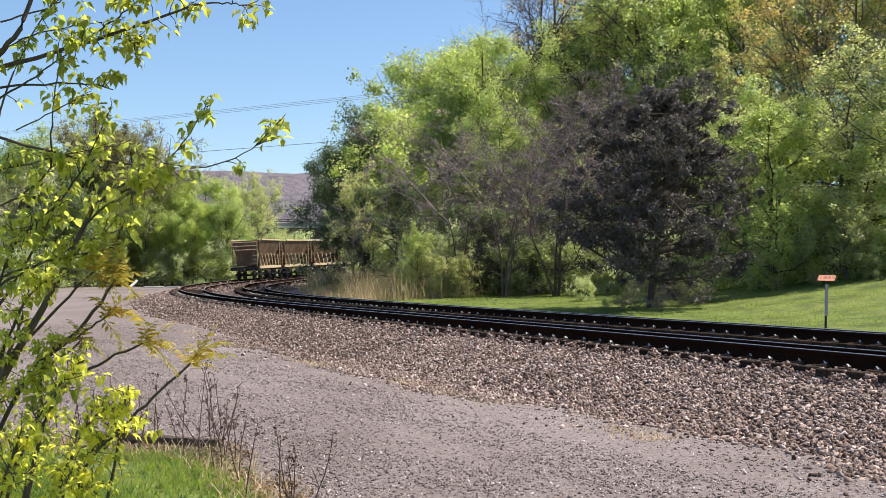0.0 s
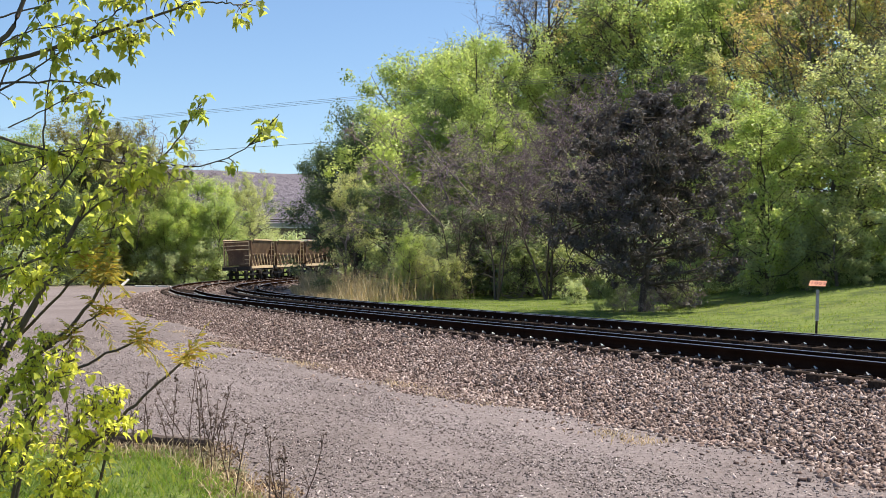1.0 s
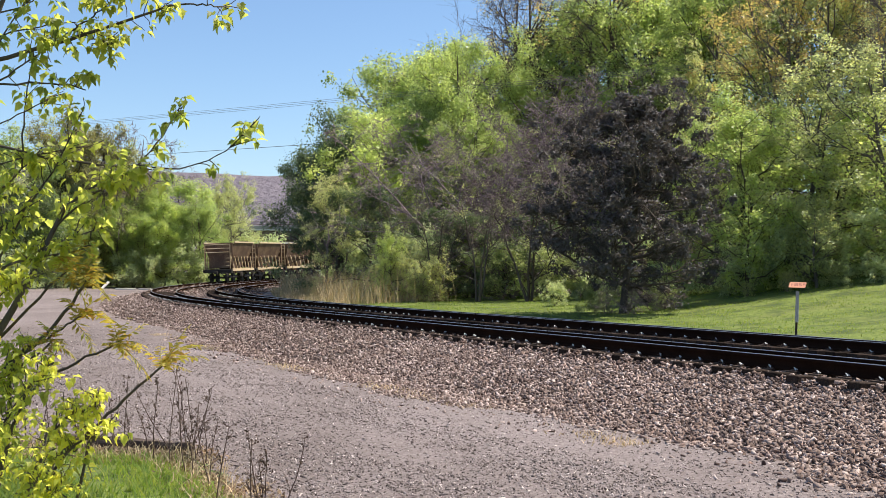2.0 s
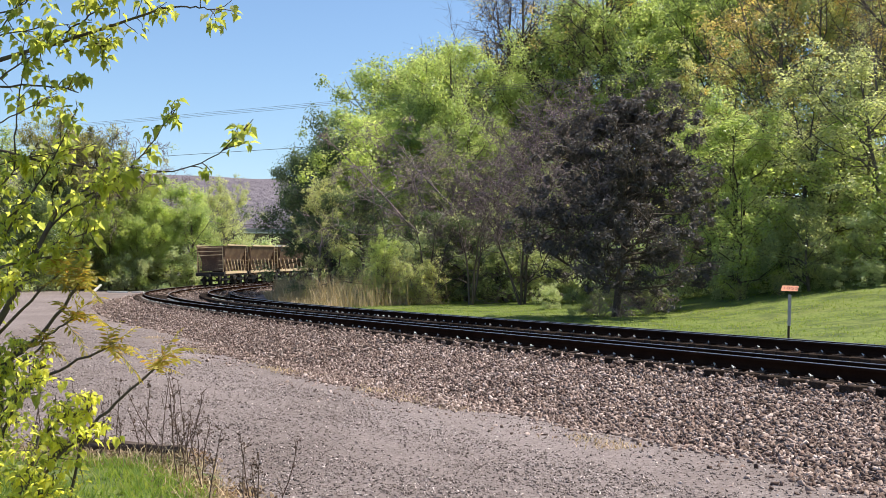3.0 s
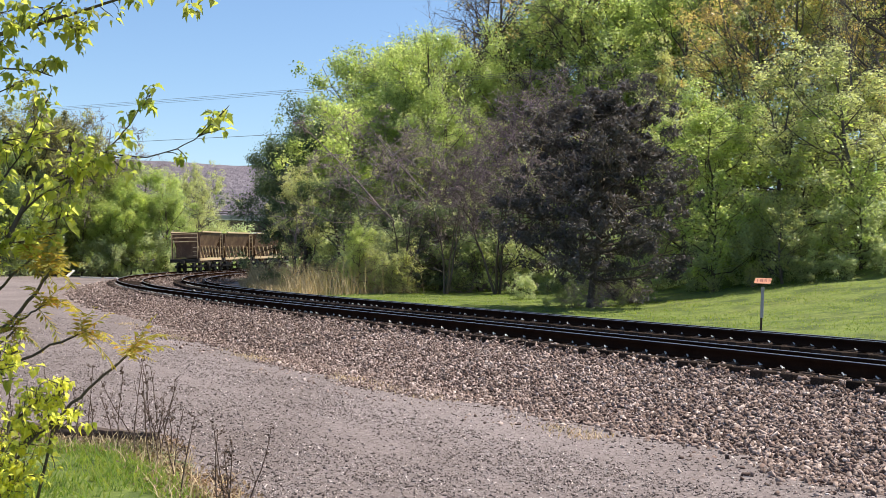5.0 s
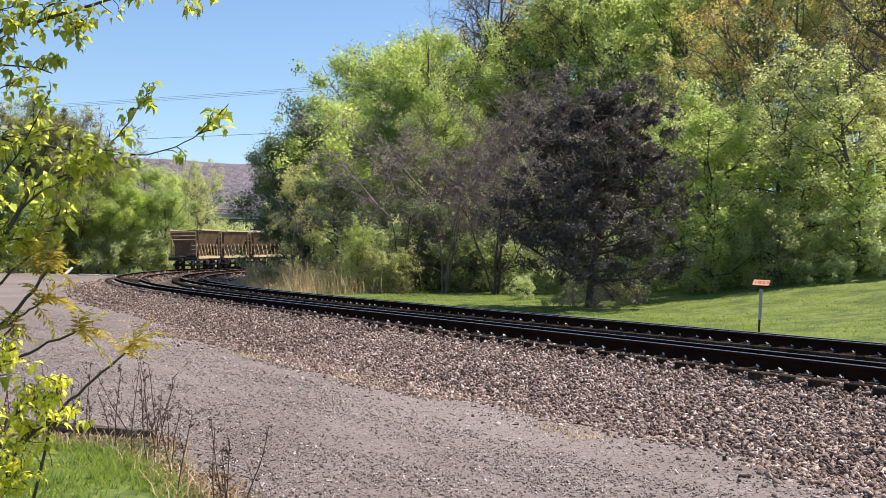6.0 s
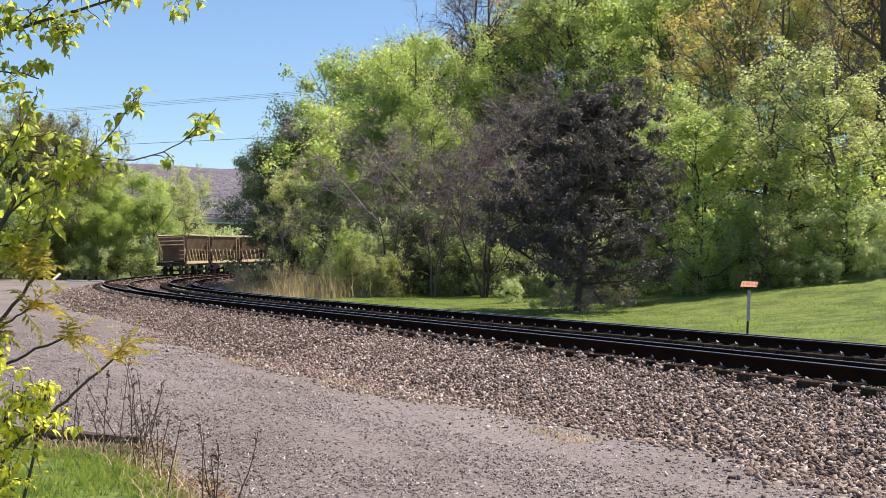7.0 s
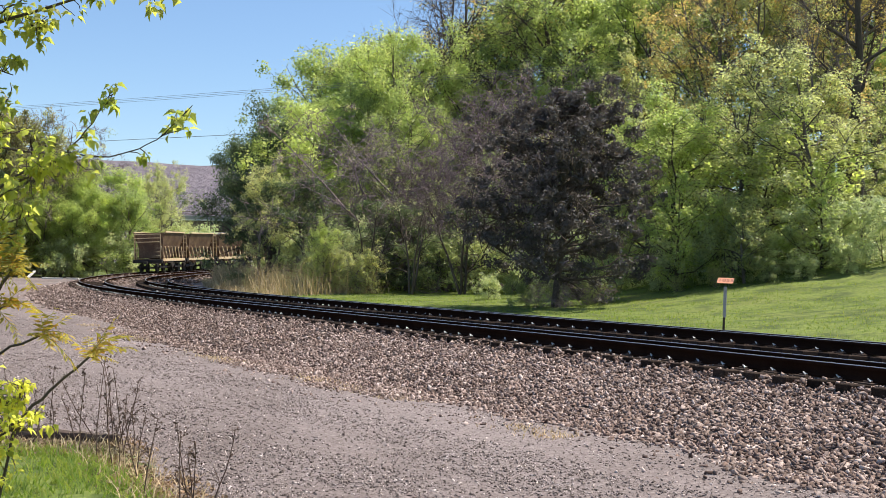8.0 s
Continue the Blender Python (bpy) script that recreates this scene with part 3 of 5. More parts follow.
def leaf_set(centres, size, rng, long=1.0, up=0.5):
    """Small folded leaves about the given places."""
    n = len(centres)
    a = rng.normal(size=(n, 3))
    a /= np.linalg.norm(a, axis=1, keepdims=True)
    nn = rng.normal(size=(n, 3)) + np.array([0, 0, up])
    b = np.cross(a, nn)
    b /= np.linalg.norm(b, axis=1, keepdims=True) + 1e-9
    c = np.cross(b, a)
    sz = (size * rng.uniform(0.55, 1.35, n))[:, None]
    v = np.stack([centres - a * sz * 0.5 * long, centres + b * sz * 0.36 + c * sz * 0.14, centres + a * sz * 0.5 * long, centres - b * sz * 0.36 + c * sz * 0.14], 1)
    return v.reshape(-1, 3), np.arange(n * 4).reshape(n, 4)


def curved(p, d, length, lift, wob, rng, k=5):
    pts = [np.array(p, float)]
    d = np.array(d, float)
    for _ in range(k - 1):
        d = d + np.array([0, 0, lift]) + rng.normal(size=3) * wob
        d /= np.linalg.norm(d)
        pts.append(pts[-1] + d * length / (k - 1))
    return np.array(pts)


def grow(seed, height=10.0, spread=3.2, limbs=16, subs=7, twigs=6, low=0.2, rise=0.5, stems=1, wob=0.22, form="round", thin=0.012, drawn=1.0, sag=0.05):
    """The wood of a tree and the places where its leaves sit."""
    rng = np.random.default_rng(seed)
    wood, sites = [], []
    for k in range(stems):
        lean = rng.normal(size=2) * (0.05 if stems == 1 else 0.3)
        top = height * rng.uniform(0.85, 1.0) if k else height * 0.93
        t = np.linspace(0, 1, 9)
        trunk = np.stack([lean[0] * t * top + 0.015 * height * np.sin(t * 5 + k), lean[1] * t * top + 0.015 * height * np.cos(t * 4 + k * 2), t * top], -1)
        trunk += rng.normal(size=trunk.shape) * 0.012 * height * t[:, None]
        r = height * 0.019 / stems ** 0.5
        wood.append((trunk, r, r * 0.12, 7))
        for i in range(limbs):
            u = low + (0.98 - low) * (i + rng.uniform(0, 0.9)) / limbs
            p = np.array([np.interp(u, t, trunk[:, c]) for c in range(3)])
            az = i * 2.4 + rng.uniform(-0.5, 0.5) + k
            v = (u - low) / (1 - low)
            prof = {"round": math.sin(math.pi * min(1, 0.18 + 0.82 * v)) ** 0.7 * 0.95 + 0.12, "cone": 1.05 - 0.85 * v, "vase": 0.45 + 0.6 * v, "oval": math.sin(math.pi * (0.22 + 0.74 * v)) ** 0.8, "egg": math.sin(math.pi * (0.3 + 0.67 * v)) ** 0.8}[form]
            length = spread * prof * rng.uniform(0.7, 1.2)
            el = rise * (0.5 + 0.9 * v) + rng.uniform(-0.15, 0.2)
            limb = curved(p, (math.cos(az) * math.cos(el), math.sin(az) * math.cos(el), math.sin(el)), length, 0.06, wob, rng, 6)
            rl = r * (1 - 0.8 * u) * 0.5
            wood.append((limb, rl, rl * 0.25, 5))
            for j in range(subs):
                q = rng.uniform(0.25, 1.0)
                p2 = limb[min(4, int(q * 5))] + (q * 5 % 1) * (limb[min(5, int(q * 5) + 1)] - limb[min(4, int(q * 5))])
                d = limb[-1] - limb[0]
                d = d / np.linalg.norm(d) + rng.normal(size=3) * 0.75
                sub = curved(p2, d / np.linalg.norm(d), length * rng.uniform(0.25, 0.5), sag, wob, rng, 4)
                wood.append((sub, rl * 0.4, rl * 0.1, 3))
                sites += [sub[2], sub[3]]
                for _ in range(twigs):
                    p3 = sub[rng.integers(1, 4)]
                    d = rng.normal(size=3) + (sub[-1] - sub[0]) / (np.linalg.norm(sub[-1] - sub[0]) + 1e-6)
                    tw = curved(p3, d / np.linalg.norm(d), length * rng.uniform(0.1, 0.24), sag, wob, rng, 3)
                    if rng.uniform(0, 1) < drawn:
                        wood.append((tw, thin, thin * 0.4, 3))
                    sites += [tw[1], tw[2]]
    return wood, np.array(sites), rng


def tuft_set(sites, tufts, each, radius, size, rng, up=0.9, long=1.0, flat=0.6):
    """Leaves gathered in tufts about the ends of the twigs, each tuft loose at its rim, its leaves turned outwards and up."""
    pick = rng.choice(len(sites), tufts, replace=tufts > len(sites))
    n = tufts * each
    heart = np.repeat(sites[pick], each, 0)
    r = np.repeat(radius * rng.uniform(0.5, 1.35, tufts), each)
    out = rng.normal(size=(n, 3))
    out /= np.linalg.norm(out, axis=1, keepdims=True)
    c = heart + out * (r * rng.uniform(0, 1, n) ** 0.45 * rng.uniform(0.85, 1.2, n))[:, None] * np.array([1, 1, flat])
    nn = 0.6 * out + np.array([0, 0, up]) + rng.normal(size=(n, 3)) * 0.55
    a = np.cross(nn, rng.normal(size=(n, 3)))
    a /= np.linalg.norm(a, axis=1, keepdims=True) + 1e-9
    b = np.cross(a, nn)
    b /= np.linalg.norm(b, axis=1, keepdims=True) + 1e-9
    sz = (size * rng.uniform(0.55, 1.4, n))[:, None]
    v = np.stack([c - a * sz * 0.55 * long, c + a * sz * 0.35 * long + b * sz * 0.5, c + a * sz * 0.5 * long - b * sz * 0.42], 1)
    return v.reshape(-1, 3), np.arange(n * 3).reshape(n, 3)


def build_tree(name, seed, bark, leaf, label, tufts=0, each=150, radius=0.55, size=0.085, up=0.9, long=1.0, flat=0.8, **shape):
    wood, sites, rng = grow(seed, **shape)
    tree = tagged(new(name), label, "shrub" if "shrub" in name else "tree")
    v, f = tube_set(wood)
    fit = 10.0 / v[:, 2].max()
    child("trunk", mesh_of("trunk", v * fit, f, bark, True), tree)
    if tufts:
        v, f = tuft_set(sites * fit, tufts, each, radius, size, rng, up, long, flat)
        child("crown", mesh_of("crown", v, f, leaf), tree)
    return tree


KINDS = {
    "maple": [build_tree("maple_tree", 1, M_BARK, M_FRESH, "broad tree in bright fresh spring leaf", 280, 115, 0.58, 0.085, spread=4.2, low=0.1, limbs=22, drawn=0.25),
              build_tree("maple_tree", 2, M_BARK, M_GREEN, "leafy tree in mid-green spring leaf", 280, 115, 0.58, 0.085, spread=3.8, low=0.1, limbs=22, form="oval", drawn=0.25),
              build_tree("maple_tree", 3, M_BARK, M_FRESH, "slender tree in light green leaf", 190, 130, 0.55, 0.085, spread=3.2, low=0.14, form="oval", limbs=20, drawn=0.25)],
    "far": [build_tree("broadleaf_tree", 21, M_BARK, M_GREEN, "dense broadleaf tree in mid-green spring leaf", 300, 105, 0.72, 0.115, spread=4.4, low=0.08, limbs=22, drawn=0.1),
            build_tree("broadleaf_tree", 22, M_BARK, M_FRESH, "dense broadleaf tree in fresh light-green leaf", 300, 105, 0.72, 0.115, spread=4.2, low=0.08, limbs=22, drawn=0.1)],
    "yellow": [build_tree("budding_tree", 4, M_BARK_GREY, M_YELLOW, "thin-crowned tree in yellow-green bud", 230, 60, 0.42, 0.092, spread=3.8, low=0.16, form="vase", limbs=20, drawn=0.5),
               build_tree("budding_tree", 5, M_BARK_GREY, M_YELLOW, "tree with airy yellow-green young leaves", 250, 60, 0.42, 0.092, spread=4.2, low=0.12, limbs=20, drawn=0.5)],
    "orange": [build_tree("oak_tree", 6, M_BARK_GREY, M_ORANGE, "oak in orange-brown bud, still half bare", 260, 60, 0.4, 0.07, spread=3.8, low=0.25, limbs=20, drawn=0.8)],
    "olive": [build_tree("budding_tree", 23, M_BARK, M_OLIVE, "tall tree in olive-brown spring bud", 300, 80, 0.5, 0.1, spread=3.9, low=0.12, limbs=22, drawn=0.4)],
    "dark": [build_tree("dense_tree", 7, M_BARK, M_DEEP, "dense dark-green broadleaf tree at the wood's edge, colour darkened for shade", 360, 105, 0.66, 0.115, spread=4.4, low=0.2, limbs=24, drawn=0.1),
             build_tree("dense_tree", 8, M_BARK, M_DEEP, "dark-green tree, understory shade put into its leaf colour", 230, 120, 0.62, 0.1, spread=4.0, low=0.05, limbs=20, drawn=0.1)],
    "bare": [build_tree("bare_tree", 9, M_BARK_GREY, M_YELLOW, "tall tree with bare grey branches", 90, 12, 0.3, 0.06, spread=3.3, form="vase", subs=9, twigs=14, low=0.35, rise=0.8, thin=0.006),
             build_tree("bare_tree", 10, M_BARK, M_ORANGE, "tall leafless tree with dark upright limbs", 90, 12, 0.3, 0.06, spread=2.9, form="oval", subs=9, twigs=13, low=0.35, rise=0.9, thin=0.006)],
    "twig": [build_tree("thicket_shrub", 12, M_BARK_TWIG, M_YELLOW, "leafless purple-brown thicket of tangled twigs", 70, 25, 0.35, 0.08, spread=4.8, limbs=11, subs=9, twigs=7, low=0.08, stems=3, wob=0.4, thin=0.02, sag=-0.12),
             build_tree("thicket_shrub", 13, M_BARK_TWIG, M_GREEN, "grey-brown twiggy thicket with a few buds", 90, 30, 0.35, 0.08, spread=4.6, limbs=11, subs=9, twigs=7, low=0.08, stems=3, wob=0.4, thin=0.02, sag=-0.1)],
    "sapling": [build_tree("sapling_tree", 41, M_BARK, M_FRESH, "low young tree in loose bright green leaf", 170, 34, 0.75, 0.2, spread=4.6, low=0.06, limbs=18, subs=6, twigs=5, drawn=0.3),
                build_tree("sapling_tree", 42, M_BARK_GREY, M_YELLOW, "low young tree in loose yellow-green leaf", 170, 30, 0.75, 0.18, spread=4.4, low=0.06, limbs=18, subs=6, twigs=5, drawn=0.4, form="oval")],
    "gnarled": [build_tree("gnarled_shrub", 31, M_BARK, M_YELLOW, "old leafless shrub with dark crooked limbs", 40, 20, 0.35, 0.08, spread=6.0, limbs=6, subs=4, twigs=4, low=0.12, stems=3, wob=0.5, sag=-0.1, rise=0.6)],
    "shrub": [build_tree("leafy_shrub", 14, M_BARK, M_PALELEAF, "low bright green undergrowth shrub, colour lightened as if sunlit", 120, 48, 1.25, 0.33, spread=9.0, limbs=7, subs=3, twigs=3, low=0.03, stems=4, drawn=0.0),
              build_tree("leafy_shrub", 15, M_BARK, M_PALELEAF, "low green undergrowth shrub, colour lightened as if sunlit", 120, 48, 1.25, 0.33, spread=9.0, limbs=7, subs=3, twigs=3, low=0.03, stems=4, drawn=0.0),
              build_tree("leafy_shrub", 16, M_BARK, M_SHADE, "undergrowth shrub with shade put into its grey-green leaf colour", 120, 48, 1.25, 0.33, spread=9.0, limbs=7, subs=3, twigs=3, low=0.03, stems=4, drawn=0.0),
              build_tree("leafy_shrub", 18, M_BARK_TWIG, M_YELLOW, "low yellow-green budding shrub", 330, 28, 0.6, 0.19, spread=8.0, limbs=10, subs=5, twigs=4, low=0.03, stems=6, rise=1.0, wob=0.3, drawn=0.6)],
    "cedar": [build_tree("cedar_tree", 17, M_BARK, M_CEDAR, "dark brownish cedar standing alone on the grass", 620, 72, 0.36, 0.09, up=0.3, long=1.9, flat=0.8, spread=4.3, limbs=60, subs=9, twigs=6, low=0.13, rise=0.22, form="egg", wob=0.2, drawn=0.4)],
}
USED = set()


def plant(kind, which, x, y, height, turn=0.0, wide=1.0):
    """Stands a tree of a kind on the ground; its model is 10 m tall."""
    proto = KINDS[kind][which % len(KINDS[kind])]
    k = height / 10
    m = Matrix.Translation((x, y, float(ground_height(x, y)) - 0.12)) @ pose(0, 0, 0, 0, 0, turn) @ Matrix.Diagonal((k * wide, k * wide, k, 1))
    if proto.name not in USED:
        USED.add(proto.name)
        proto.matrix_basis = m
        return proto
    return copy_thing(proto, m @ Matrix.Diagonal((*(1 / a for a in proto.scale), 1)))


# the wood inside the bend
plant("dark", 0, -12.1, 80.0, 12.2, 0, 0.9)
plant("dark", 0, -14.2, 90.0, 12.0, 67, 0.88)
plant("dark", 1, -10.7, 84.0, 11.8, 134, 0.94)
plant("yellow", 1, -10.8, 68.0, 8.4, 201, 0.8)
plant("maple", 0, -6.3, 61.0, 4.2, 30, 0.75)
plant("dark", 1, -8.1, 68.0, 7.0, 268, 1.2)
plant("far", 0, -10.8, 90.0, 14.2, 335, 0.8)
plant("far", 1, -8.9, 83.0, 13.6, 285, 0.75)
plant("far", 1, -9.0, 92.0, 17.8, 42, 0.92)
plant("far", 1, -6.8, 84.0, 16.4, 122, 0.7)
plant("maple", 2, -6.4, 86.0, 18.1, 109, 0.8)
plant("far", 1, -6.3, 78.0, 13.5, 176, 1.0)
plant("maple", 1, -4.3, 78.0, 14.2, 243, 0.8)
plant("far", 0, -8.6, 98.0, 20.6, 310, 0.82)
plant("far", 1, -5.8, 93.0, 20.4, 250, 0.8)
plant("far", 1, -8.4, 78.0, 12.3, 17, 1.0)
plant("bare", 0, -7.4, 92.0, 23.8, 84, 1.2)
plant("bare", 0, -1.8, 84.0, 21.8, 30, 1.2)
plant("bare", 1, -1.3, 86.0, 22.8, 151, 1.0)
plant("bare", 0, 1.9, 88.0, 23.9, 218, 1.0)
plant("maple", 2, -2.3, 80.0, 17.2, 285, 0.8)
plant("maple", 0, -2.2, 72.0, 13.2, 352, 0.83)
plant("maple", 0, 1.1, 80.0, 17.7, 59, 0.8)
plant("maple", 1, 4.5, 86.0, 21.0, 126, 0.8)
plant("twig", 0, -3.4, 70.0, 10.5, 193, 1.0)
plant("twig", 1, -0.8, 66.0, 10.5, 260, 1.0)
plant("twig", 0, 1.9, 64.0, 11.6, 327, 1.0)
plant("twig", 1, -5.4, 70.0, 7.8, 34, 1.0)
plant("twig", 0, 4.2, 66.0, 12.1, 101, 1.0)
plant("twig", 1, 0.3, 61.0, 8.2, 168, 1.0)
plant("twig", 0, 3.1, 72.0, 13.6, 235, 1.0)
plant("bare", 1, 8.2, 78.0, 20.6, 302, 1.0)
plant("maple", 0, 9.3, 76.0, 19.1, 9, 0.8)
plant("yellow", 1, 10.3, 66.0, 12.4, 76, 0.88)
plant("maple", 1, 12.0, 69.0, 16.8, 143, 0.8)
plant("bare", 0, 6.6, 82.0, 21.2, 210, 1.0)
plant("orange", 0, 13.8, 61.0, 15.5, 277, 1.0)
plant("maple", 0, 9.6, 49.0, 8.9, 344, 1.2)
plant("yellow", 1, 15.8, 60.0, 15.9, 51, 0.8)
plant("yellow", 0, 12.0, 47.0, 8.7, 118, 1.2)
plant("yellow", 0, 17.8, 58.0, 16.1, 185, 0.8)
plant("orange", 0, 19.7, 57.0, 15.3, 252, 1.0)
plant("yellow", 1, 14.9, 46.0, 9.2, 319, 1.19)
plant("bare", 1, 22.5, 67.0, 20.2, 26, 1.0)
plant("bare", 1, 25.0, 69.0, 21.0, 93, 1.0)
plant("bare", 1, 18.4, 52.0, 17.5, 40, 0.9)
plant("bare", 0, 15.6, 50.0, 13.5, 130, 0.8)
plant("sapling", 0, 13.3, 47.5, 6.7, 160, 1.2)
plant("yellow", 0, 17.4, 48.0, 6.3, 227, 1.2)
plant("sapling", 0, 11.7, 50.0, 6.3, 294, 1.2)
plant("yellow", 1, 9.7, 55.0, 8.1, 1, 1.2)
plant("maple", 1, 23.2, 62.0, 9.2, 68, 1.2)
plant("far", 1, 27.0, 68.0, 10.4, 135, 1.0)
plant("sapling", 1, 12.6, 47.0, 4.9, 202, 1.2)
plant("far", 0, 14.6, 77.0, 17.9, 269, 1.0)
plant("maple", 1, 18.2, 75.0, 18.1, 336, 0.8)
plant("far", 0, 21.7, 73.0, 18.3, 43, 1.0)
plant("maple", 1, 25.3, 73.0, 17.8, 110, 0.8)
plant("far", 0, 9.9, 82.0, 19.4, 177, 1.0)
plant("maple", 1, 6.1, 92.0, 21.5, 244, 0.8)
plant("bare", 1, 2.8, 84.0, 22.5, 311, 1.0)
plant("far", 0, 28.2, 73.0, 16.7, 18, 1.0)
plant("maple", 1, 12.0, 80.0, 19.9, 85, 0.8)
plant("far", 1, -0.1, 90.0, 18.8, 152, 1.0)
plant("far", 0, -3.8, 84.0, 15.9, 219, 1.0)
# dark-leaved crowns added for the shaded depth behind the crooked shrubs
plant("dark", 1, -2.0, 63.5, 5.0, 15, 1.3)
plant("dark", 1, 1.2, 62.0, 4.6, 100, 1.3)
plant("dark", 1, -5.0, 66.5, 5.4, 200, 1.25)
plant("sapling", 0, 9.2, 45.0, 4.6, 77, 0.95)
plant("sapling", 1, 11.4, 43.6, 3.6, 190, 1.1)
plant("sapling", 0, 14.2, 43.4, 4.2, 250, 1.0)
plant("gnarled", 0, -1.6, 58.0, 6.6, 20, 1.0)
plant("gnarled", 0, -3.8, 60.5, 6.2, 140, 1.0)
plant("gnarled", 0, 1.0, 57.0, 7.4, 260, 1.0)
# undergrowth along its edge
plant("shrub", 1, 7.6, 49.8, 2.5, 0, 0.82)
plant("shrub", 0, 8.7, 46.2, 1.5, 67, 0.78)
plant("shrub", 1, 9.6, 46.6, 2.4, 134, 0.87)
plant("shrub", 3, 10.3, 43.6, 1.2, 201, 0.80)
plant("shrub", 1, 11.0, 45.0, 3.1, 268, 0.77)
plant("shrub", 2, 11.9, 42.6, 1.3, 335, 0.87)
plant("shrub", 0, 12.5, 44.2, 2.2, 42, 1.03)
plant("shrub", 1, 13.1, 42.0, 1.0, 109, 0.99)
plant("shrub", 1, 13.9, 43.6, 2.9, 176, 0.98)
plant("shrub", 0, 14.6, 41.6, 1.4, 243, 0.82)
plant("shrub", 1, 15.3, 43.0, 2.0, 310, 0.91)
plant("shrub", 1, 16.2, 42.4, 2.6, 17, 0.83)
plant("shrub", 3, 9.0, 44.2, 0.9, 84, 0.80)
plant("shrub", 2, 16.6, 41.0, 1.1, 151, 0.78)
plant("shrub", 2, 2.4, 58.0, 3.3, 17, 1.0)
plant("shrub", 2, 0.1, 61.0, 3.7, 84, 1.0)
plant("shrub", 2, -2.3, 64.0, 3.2, 151, 1.0)
plant("shrub", 0, -5.7, 70.0, 4.5, 218, 1.0)
plant("shrub", 3, -6.1, 64.0, 2.7, 285, 1.0)
plant("shrub", 3, -7.5, 67.0, 2.3, 352, 1.0)
plant("shrub", 1, -8.6, 72.0, 3.8, 59, 1.0)
plant("shrub", 2, -9.6, 77.0, 3.1, 126, 1.0)
plant("shrub", 2, 3.8, 57.0, 2.7, 193, 1.0)
plant("shrub", 1, 6.9, 51.0, 3.3, 260, 1.0)
plant("shrub", 0, 2.0, 50.0, 1.2, 327, 1.0)
plant("shrub", 3, -6.9, 63.0, 1.4, 34, 1.0)
plant("shrub", 0, -4.0, 65.0, 2.9, 101, 1.0)
plant("twig", 0, 3.6, 42.5, 1.5, 168, 1.0)
plant("twig", 1, 4.4, 41.5, 1.3, 235, 1.0)
plant("twig", 0, 5.3, 42.8, 1.4, 302, 1.0)
plant("shrub", 2, 3.2, 43.0, 1.2, 9, 1.0)
plant("shrub", 3, -5.7, 61.5, 3.5, 76, 1.0)
plant("shrub", 3, -4.3, 60.0, 3.0, 143, 1.0)
plant("shrub", 3, -4.5, 60.0, 2.4, 210, 1.0)
plant("shrub", 3, -7.0, 63.5, 2.3, 277, 1.0)
plant("shrub", 0, -5.4, 65.0, 4.2, 344, 1.0)
plant("shrub", 2, 5.9, 43.5, 1.2, 51, 1.0)
# trees beyond the lot and the bend
plant("twig", 1, -45.6, 130.0, 17.8, 0, 1.0)
plant("twig", 0, -44.5, 134.0, 17.7, 67, 1.0)
plant("yellow", 1, -48.1, 129.0, 18.5, 134, 0.8)
plant("twig", 0, -48.3, 127.0, 17.3, 201, 1.0)
plant("yellow", 1, -33.8, 131.0, 13.4, 268, 0.82)
plant("yellow", 0, -32.8, 135.0, 12.9, 335, 0.85)
plant("bare", 0, -47.3, 132.0, 19.3, 42, 1.0)
plant("yellow", 0, -50.7, 126.0, 18.5, 109, 0.8)
plant("bare", 0, -45.7, 136.0, 18.6, 176, 1.0)
plant("far", 0, -40.5, 122.0, 10.4, 243, 1.0)
plant("far", 1, -37.2, 121.0, 11.6, 310, 1.0)
plant("far", 1, -34.9, 122.0, 12.3, 17, 1.0)
plant("far", 0, -32.2, 119.0, 9.5, 84, 1.0)
plant("yellow", 1, -34.7, 136.0, 13.9, 151, 0.8)
plant("yellow", 0, -33.9, 142.0, 12.6, 218, 0.87)
plant("dark", 1, -45.7, 128.0, 13.9, 285, 0.8)
plant("dark", 1, -47.2, 122.0, 13.8, 352, 0.8)
plant("yellow", 0, -48.9, 116.0, 15.7, 59, 0.8)
plant("far", 0, -48.7, 108.0, 15.5, 126, 1.0)
plant("yellow", 1, -48.0, 102.0, 12.7, 193, 0.87)
plant("dark", 0, -46.7, 106.0, 10.6, 260, 1.04)
plant("bare", 0, -49.1, 142.0, 18.4, 327, 1.0)
plant("dark", 1, -46.0, 119.0, 14.5, 20, 0.8)
plant("olive", 0, -47.5, 119.0, 19.5, 75, 0.85)
plant("olive", 0, -42.8, 119.0, 18.0, 160, 0.75)
plant("olive", 0, -40.0, 124.0, 13.5, 290, 0.8)
plant("far", 1, -35.7, 118.0, 9.3, 34, 1.0)
plant("far", 0, -44.1, 119.0, 9.5, 101, 1.0)
plant("far", 0, -46.1, 111.0, 9.4, 168, 1.0)
plant("far", 0, -40.5, 117.0, 8.6, 235, 1.0)
plant("far", 1, -36.9, 116.5, 8.3, 302, 1.0)
plant("far", 1, -45.1, 114.0, 8.5, 9, 1.0)
plant("shrub", 0, -31.7, 142.0, 6.7, 76, 1.0)
plant("shrub", 0, -30.7, 148.0, 6.4, 143, 1.0)
plant("shrub", 0, -29.6, 154.0, 5.5, 210, 1.0)
plant("shrub", 0, -31.5, 130.0, 5.1, 277, 1.0)
plant("shrub", 0, -31.9, 122.0, 4.6, 344, 1.0)
plant("shrub", 1, -43.5, 116.0, 5.0, 51, 1.0)
